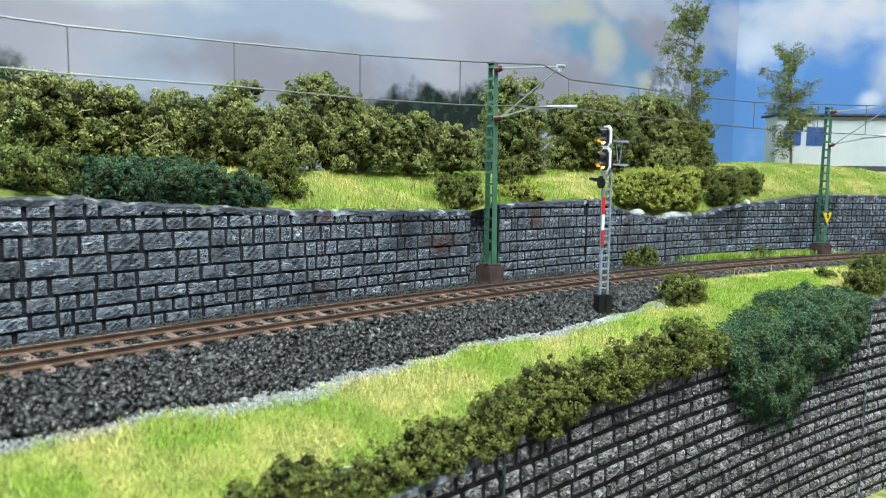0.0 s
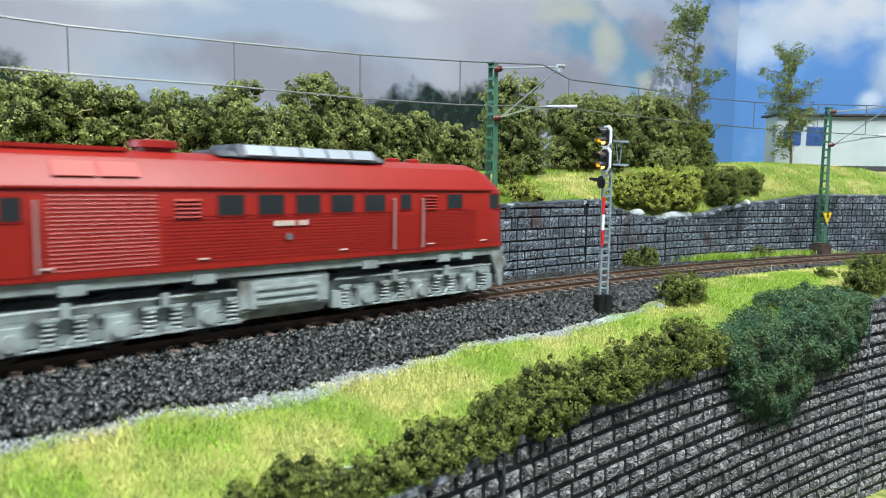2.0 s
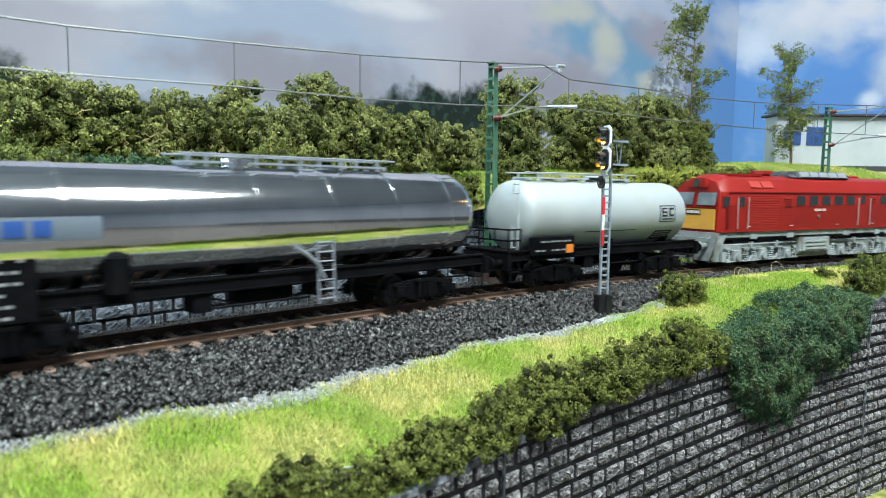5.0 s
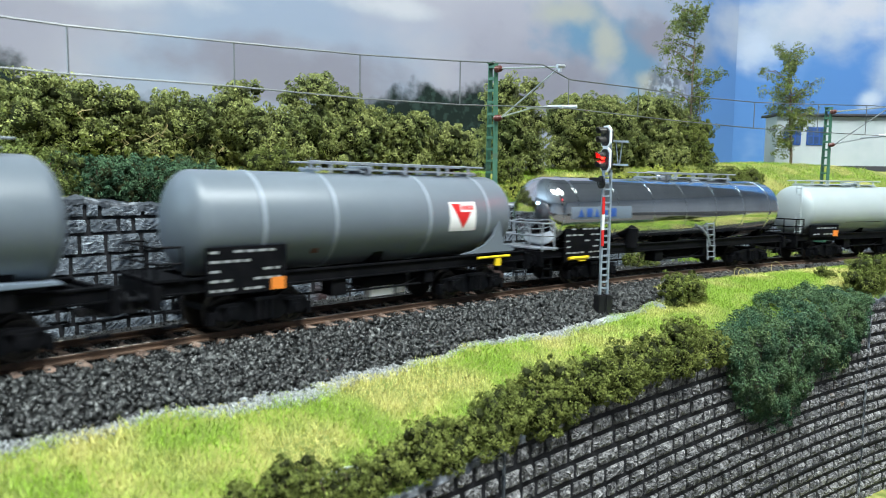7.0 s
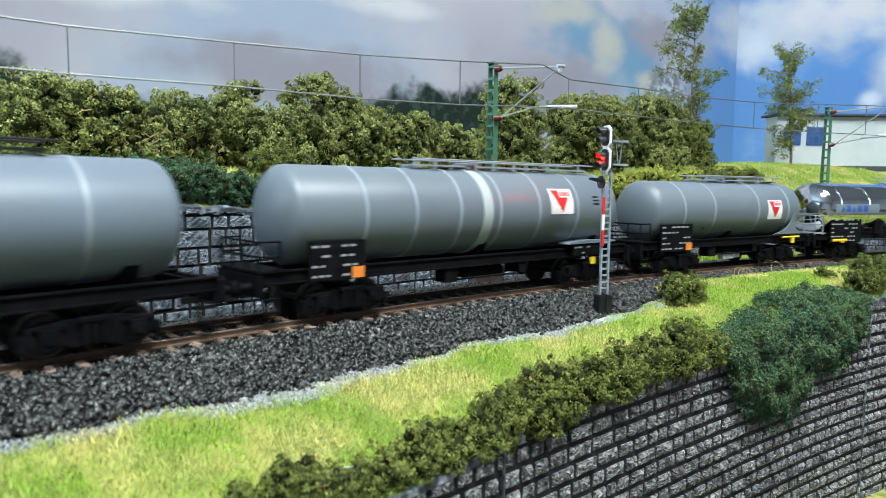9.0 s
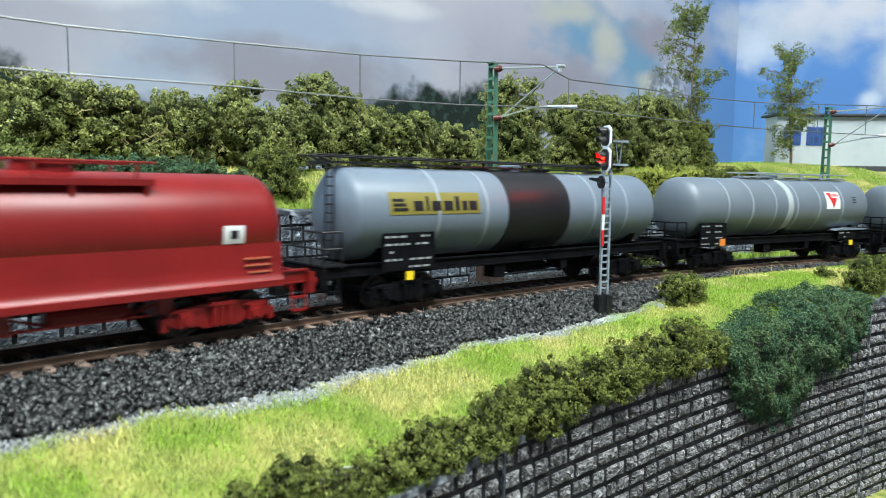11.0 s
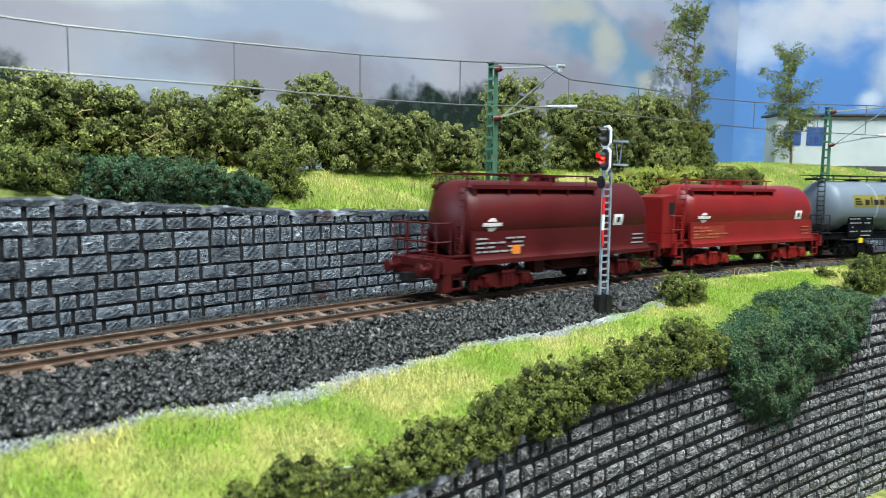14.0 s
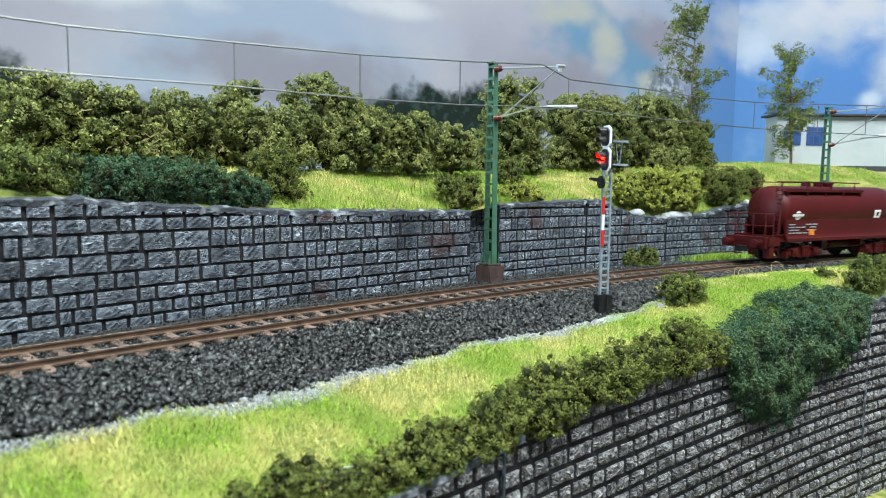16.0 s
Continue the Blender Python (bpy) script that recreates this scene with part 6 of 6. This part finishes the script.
def locomotive():
    root = thing("locomotive", "red six-axle diesel locomotive with light grey bogies and yellow end panel", "locomotive")
    half_sec = [(17.0, 19.6), (17.0, 41.0), (16.5, 42.2), (11.6, 49.0), (6.0, 51.0), (0.0, 51.5)]

    def ring(u, wide, drop, lean):
        pts = [(y * wide, z - drop * max(0.0, (z - 42.0) / 9.0)) for y, z in half_sec]
        pts = [(-y, z) for y, z in pts] + [(y, z) for y, z in reversed(pts[:-1])]
        out = []
        for y, z in pts:
            back = 0.0 if z < 33 else 2.0 * (z - 33) / 9.0 if z < 42 else 2.0 + 3.4 * (z - 42) / 9.0
            out.append((u - math.copysign(back * lean, u), y, z))
        return out
    body = part("body", Shape().loft([ring(-93.4, 0.92, 2.6, 1), ring(-92.0, 0.96, 2.0, 0.9), ring(-84, 1, 0, 0.3), ring(-80, 1, 0, 0), ring(80, 1, 0, 0), ring(84, 1, 0, 0.3), ring(92.0, 0.96, 2.0, 0.9), ring(93.4, 0.92, 2.6, 1)]), "loco_red", root, "glossy red body with ribbed sides", smooth=28, bevel=0.0)
    # gutter and ribs
    for k in (-1, 1):
        part("gutter", Shape().box(-86, 86, *sorted((k * 16.8, k * 17.5)), 41.2, 41.8).box(-92.2, 92.2, *sorted((k * 16.2, k * 17.25)), 19.5, 20.5), "loco_red", body, bevel=0.15)
        for j in range(14):
            z = 21.6 + 0.95 * j
            for u0, u1 in ((-41, 36), (49.5, 77), (-88, -80)):
                part("rib", Shape().box(u0, u1, *sorted((k * 16.9, k * 17.1)), z, z + 0.3), "loco_red", body)
        for j in range(19):
            z = 21.4 + 0.99 * j
            part("louver", Shape().prism([(k * 16.9, z), (k * 17.14, z + 0.28), (k * 17.02, z + 0.5), (k * 16.9, z + 0.55)], "x", -68, -42.5), "loco_red", body)
        for j in range(5):
            part("louver", Shape().prism([(k * 16.9, 33.6 + j * 1.1), (k * 17.5, 33.7 + j * 1.1), (k * 16.9, 34.4 + j * 1.1)], "x", -38, -31), "loco_red", body)
            part("louver", Shape().prism([(k * 16.9, 34.6 + j * 1.1), (k * 17.5, 34.7 + j * 1.1), (k * 16.9, 35.4 + j * 1.1)], "x", 50.5, 56.5), "loco_red", body)
        for u0, u1, z0, z1 in ((-90.3, -81.2, 33.6, 39.0), (-77.4, -73.0, 33.6, 39.2), (-26.3, -18.4, 34, 39.8), (-14.0, -5.6, 34, 39.8), (-1.7, 7.0, 34.1, 39.8), (11.0, 19.8, 34.2, 39.8), (24.0, 32.6, 34.3, 39.8), (39.3, 44.2, 34.8, 40.0), (61.6, 69.4, 34.8, 40.0), (79.6, 90.2, 34.6, 40.0)):
            inset = 0.4 if abs(u0 + u1) > 165 else 0.0
            y0 = 17.0 - inset
            w = part("side_window", Shape().box(u0 - 0.5, u1 + 0.5, *sorted((k * (y0 - 0.6), k * (y0 + 0.22))), z0 - 0.5, z1 + 0.5), "loco_red", body, bevel=0.2)
            part("pane", Shape().box(u0, u1, *sorted((k * (y0 - 0.3), k * (y0 + 0.28))), z0, z1), "glass", w, bevel=0.12)
        for u0, u1 in ((-77.8, -71.8), (37.6, 47.8)):
            part("door", Shape().box(u0, u1, *sorted((k * 16.8, k * 17.15)), 20.8, 33.0), "loco_red", body, bevel=0.12)
            for u in (u0 - 1.4, u1 + 1.4):
                part("handrail", Shape().rod((u, k * 17.9, 21.5), (u, k * 17.9, 38.6), 0.42, 8).rod((u, k * 17, 21.8), (u, k * 17.9, 21.8), 0.3, 6).rod((u, k * 17, 38.3), (u, k * 17.9, 38.3), 0.3, 6), "rail_grey", body)
        plate = Shape()
        for a in (-9.0, -7.2, -5.4, -3.6, -0.8, 1.0):
            plate.box(a, a + 1.4, *sorted((k * 17.1, k * 17.42)), 30.7, 32.2)
        part("number_lettering", plate, "pale_print", body)
        part("badge", Shape().rod((-4, k * 17, 27.4), (-4, k * 17.4, 27.4), 1.1, 12), "dark_grey", body)
        for u in (-70, -32, 14, 52, 80):
            part("data_lettering", Shape().box(u, u + 3.0, *sorted((k * 17.1, k * 17.4)), 22.3, 22.7), "pale_print", body)
    # ends
    for k in (-1, 1):
        e = k * 93.4
        panel = part("end_panel", Shape().prism([(-14.4, 20.8), (14.4, 20.8), (14.4, 32.4), (-14.4, 32.4)], "x", *sorted((e - k * 0.3, e + k * 0.5))), "loco_yellow", body, "yellow end panel", bevel=0.3)
        part("number_plate", Shape().box(*sorted((e, e + k * 0.75)), -5 if k > 0 else -5, 5, 29.0, 31.8), "black", panel)
        dig = Shape()
        for i in range(6):
            dig.box(*sorted((e, e + k * 0.85)), -4.4 + i * 1.5, -3.4 + i * 1.5, 29.6, 31.2)
        part("number_lettering", dig, "white", panel)
        part("lamp_strip", Shape().box(*sorted((e - k * 0.5, e + k * 0.7)), -15.6, 15.6, 32.6, 33.5), "loco_red", body, bevel=0.25)
        for y0, y1 in ((-13.6, -1.6), (1.6, 13.6)):
            def slope(z, out):
                return e - k * (2.0 * (z - 33) / 9.0) + k * out
            sh = Shape().add([(slope(z, o), y, z) for o in (-0.5, 0.25) for y, z in ((y0, 34.2), (y1, 34.2), (y1, 41.2), (y0, 41.2))], [(0, 1, 2, 3), (4, 5, 6, 7), (0, 1, 5, 4), (1, 2, 6, 5), (2, 3, 7, 6), (3, 0, 4, 7)])
            part("windscreen", sh, "glass_light", body, bevel=0.2)
        part("headlight_housing", Shape().prism([(-6.5, 43.6), (6.5, 43.6), (5, 49.2), (-5, 49.2)], "x", *sorted((e - k * 13, e - k * 1.6))), "loco_red", body, bevel=0.5)
        part("headlight", Shape().lathe([(e - k * 2.0, 2.3), (e - k * 1.1, 2.3), (e - k * 1.0, 1.6), (e - k * 1.4, 0.3)], 16, "x", (0, 0, 46.4)), "lens", body, smooth=30)
        # grey lower end with its plough
        part("end_skirt", Shape().prism([(-16.2, 19.5), (16.2, 19.5), (15.6, 12), (12, 3.6), (-12, 3.6), (-15.6, 12)], "x", *sorted((e - k * 1.5, e + k * 1.0))), "loco_grey", root, "light grey plough below the end", bevel=0.3)
        for s in (-1, 1):
            part("corner_skirt", Shape().prism([(e + k * 0.6, 19.5), (e - k * 8.5, 19.5), (e - k * 3.0, 9), (e - k * 2.0, 3.6), (e + k * 0.6, 3.6)], "y", *sorted((s * 14.6, s * 16.4))), "loco_grey", root, bevel=0.3)
        buffers(root, e + k * 1.0, "loco_grey", 12.2)
        part("step_rail", Shape().pipe([(e + k * 1.6, -13, 17.5), (e + k * 2.4, -13, 16.2), (e + k * 2.4, 13, 16.2), (e + k * 1.6, 13, 17.5)], 0.35), "loco_grey", root)
    # underframe, tank, bogies
    part("sill", Shape().box(-91, 91, -16.2, 16.2, 16.4, 19.6), "loco_grey", root, bevel=0.3)
    for u in (-66, -33, 24, 58, 70):
        part("sill_box", Shape().box(u, u + 6, -16.8, -15.8, 15.4, 18.4), "loco_grey", root, bevel=0.25)
    tank = part("fuel_tank", Shape().prism([(-15.6, 15.6), (15.6, 15.6), (15.6, 6.5), (12, 3.0), (-12, 3.0), (-15.6, 6.5)], "x", -19.6, 11.2), "loco_grey", root, "light grey fuel tank with ribbed side", bevel=0.5)
    part("tank_frame", Shape().box(-16, 8, -16.0, -15.4, 6.6, 14.6), "loco_grey", tank, bevel=0.15)
    for j in range(3):
        part("tank_rib", Shape().box(-14.5, 6.5, -16.5, -15.8, 7.6 + 2.2 * j, 8.7 + 2.2 * j), "loco_grey", tank, bevel=0.15)
    loco_bogie(root, -53)
    loco_bogie(root, 51)
    root["pivot"] = 52.0
    # roof
    part("roof_fan", Shape().lathe([(51.0, 5.0), (52.4, 5.0), (52.4, 6.4), (54.2, 6.2), (54.4, 5.4)], 28, "z", (-36.5, 0, 0)), "loco_red", root, smooth=35)
    part("roof_hatch", Shape().box(-76, -46, -8, 8, 50.6, 51.9), "loco_red", root, bevel=0.3)
    # panels in a paler red: light on the roof slope painted in
    for u0, u1 in ((-66, -56.5), (-55.5, -46)):
        part("roof_panel", Shape().add([(u, y, z) for u in (u0, u1) for y, z in ((-15.4, 44.1), (-12.9, 47.4), (-13.1, 47.9), (-15.8, 44.3))], [(0, 1, 2, 3), (4, 5, 6, 7), (0, 1, 5, 4), (1, 2, 6, 5), (2, 3, 7, 6), (3, 0, 4, 7)]), "roof_lit", root)
    grille = part("roof_grille", Shape().prism([(-11, 50.2), (11, 50.2), (8.5, 54.4), (-8.5, 54.4)], "x", -16, 35).prism([(-10, 50.4), (10, 50.4), (7, 52.6), (-7, 52.6)], "x", -22, 39), "dark_grey", root, "dark grey radiator housing with pale shutters", bevel=0.5)
    for i in range(5):
        u = -14 + 9.6 * i
        part("shutter", Shape().add([(a, y, z) for a in (u, u + 8.6) for y, z in ((-10.7, 51.0), (-8.9, 53.9), (-9.2, 54.1), (-11.0, 51.2))], [(0, 1, 2, 3), (4, 5, 6, 7), (0, 1, 5, 4), (1, 2, 6, 5), (2, 3, 7, 6), (3, 0, 4, 7)]), "light_grey", grille)
    for u in (50, 60):
        part("roof_vent", Shape().lathe([(50.6, 2.6), (52.4, 2.6), (52.8, 2.0)], 16, "z", (u, 0, 0)), "loco_red", root, smooth=35)
    part("horn", Shape().rod((80, 0, 50.5), (88, 0, 50.5), 0.8, 8), "loco_red", root)
    return root


M["grey_print"] = material("grey_print", (0.30, 0.31, 0.32), 0.5)
M["olive_yellow"] = material("olive_yellow", (0.20, 0.17, 0.03), 0.5)
M["rust_print"] = material("rust_print", (0.42, 0.10, 0.05), 0.5)
M["pale_print"] = material("pale_print", (0.62, 0.5, 0.45), 0.5)
M["brown_plate"] = material("brown_plate", (0.25, 0.03, 0.015), 0.5)
M["rail_grey"] = material("handrail_grey", (0.35, 0.2, 0.2), 0.5)
# body red lightened to stand for light falling on the roof
M["roof_lit"] = material("lit_roof_red", (0.40, 0.045, 0.035), 0.4)
M["glass_light"] = material("windscreen_glass", (0.10, 0.13, 0.14), 0.08, coat=0.4, second=(0.16, 0.20, 0.22), size=8)
TRAIN = ((locomotive(), 0.0), (wagon_white(), -180.0), (wagon_chrome(), -361.0), (wagon_grey(), -547.0), (wagon_band(), -730.0), (wagon_black_belt(), -937.0),
         (wagon_red("tank_red", "bright red tank wagon with a white round emblem", False), -1110.0), (wagon_red("tank_maroon", "dark maroon tank wagon with an end platform", True), -1262.0))


# ---- what moves ----
def motions():
    def stand(s, p):
        ax, ay, _ = on(s - p)
        bx, by, _ = on(s + p)
        return (ax + bx) / 2, (ay + by) / 2, math.atan2(by - ay, bx - ax)

    def run(t):
        """How far the train has come, with early and late offsets that fit it to the camera's view."""
        return START + SPEED * t + float(np.interp(t, (0, 0.5, 0.8, 1.0, 1.5, 2.0, 2.5, 14.5, 15.0, 15.5, 16.0), (19.5, 13.7, 10.5, 8.2, 3.4, 0.9, 0.0, 0.0, 2.0, 5.0, 9.0)))

    times = [i * 0.25 for i in range(65)]
    for root, c in TRAIN:
        p = root["pivot"]
        rows, angles = [], []
        for t in times:
            x, y, a = stand(run(t) + c, p)
            rows.append((t, Matrix.Translation((x * MM, y * MM, 0)) @ Matrix.Rotation(a, 4, "Z")))
        walk(root, rows)
        for bogie in [o for o in root.children if o.name.startswith("bogie")]:
            u = bogie.matrix_basis.translation.x / MM
            rows = []
            for t in times[::2]:
                s = run(t) + c
                a = stand(s, p)[2]
                rows.append((t, Matrix.Translation((u * MM, 0, 0)) @ Matrix.Rotation(float(on(s + u)[2]) - a, 4, "Z")))
            walk(bogie, rows)
            for axle in bogie.children:
                r, place = axle["radius"], axle.matrix_basis.translation.copy()
                walk(axle, [(i / 15, Matrix.Translation(place) @ Matrix.Rotation(SPEED * i / 15 / r, 4, "Y")) for i in range(241)])
    # the signal goes from caution to stop: added drums turn, no lamp is switched
    for drum, z, was_lit in DRUMS:
        a = 0.0 if was_lit else 180.0
        walk(drum, [(t, pose(0, 1.6 * MM, z * MM, 0, 0, a + b)) for t, b in ((0, 0), (6.3, 0), (6.333, 60), (6.367, 120), (6.4, 180), (16, 180))])


motions()
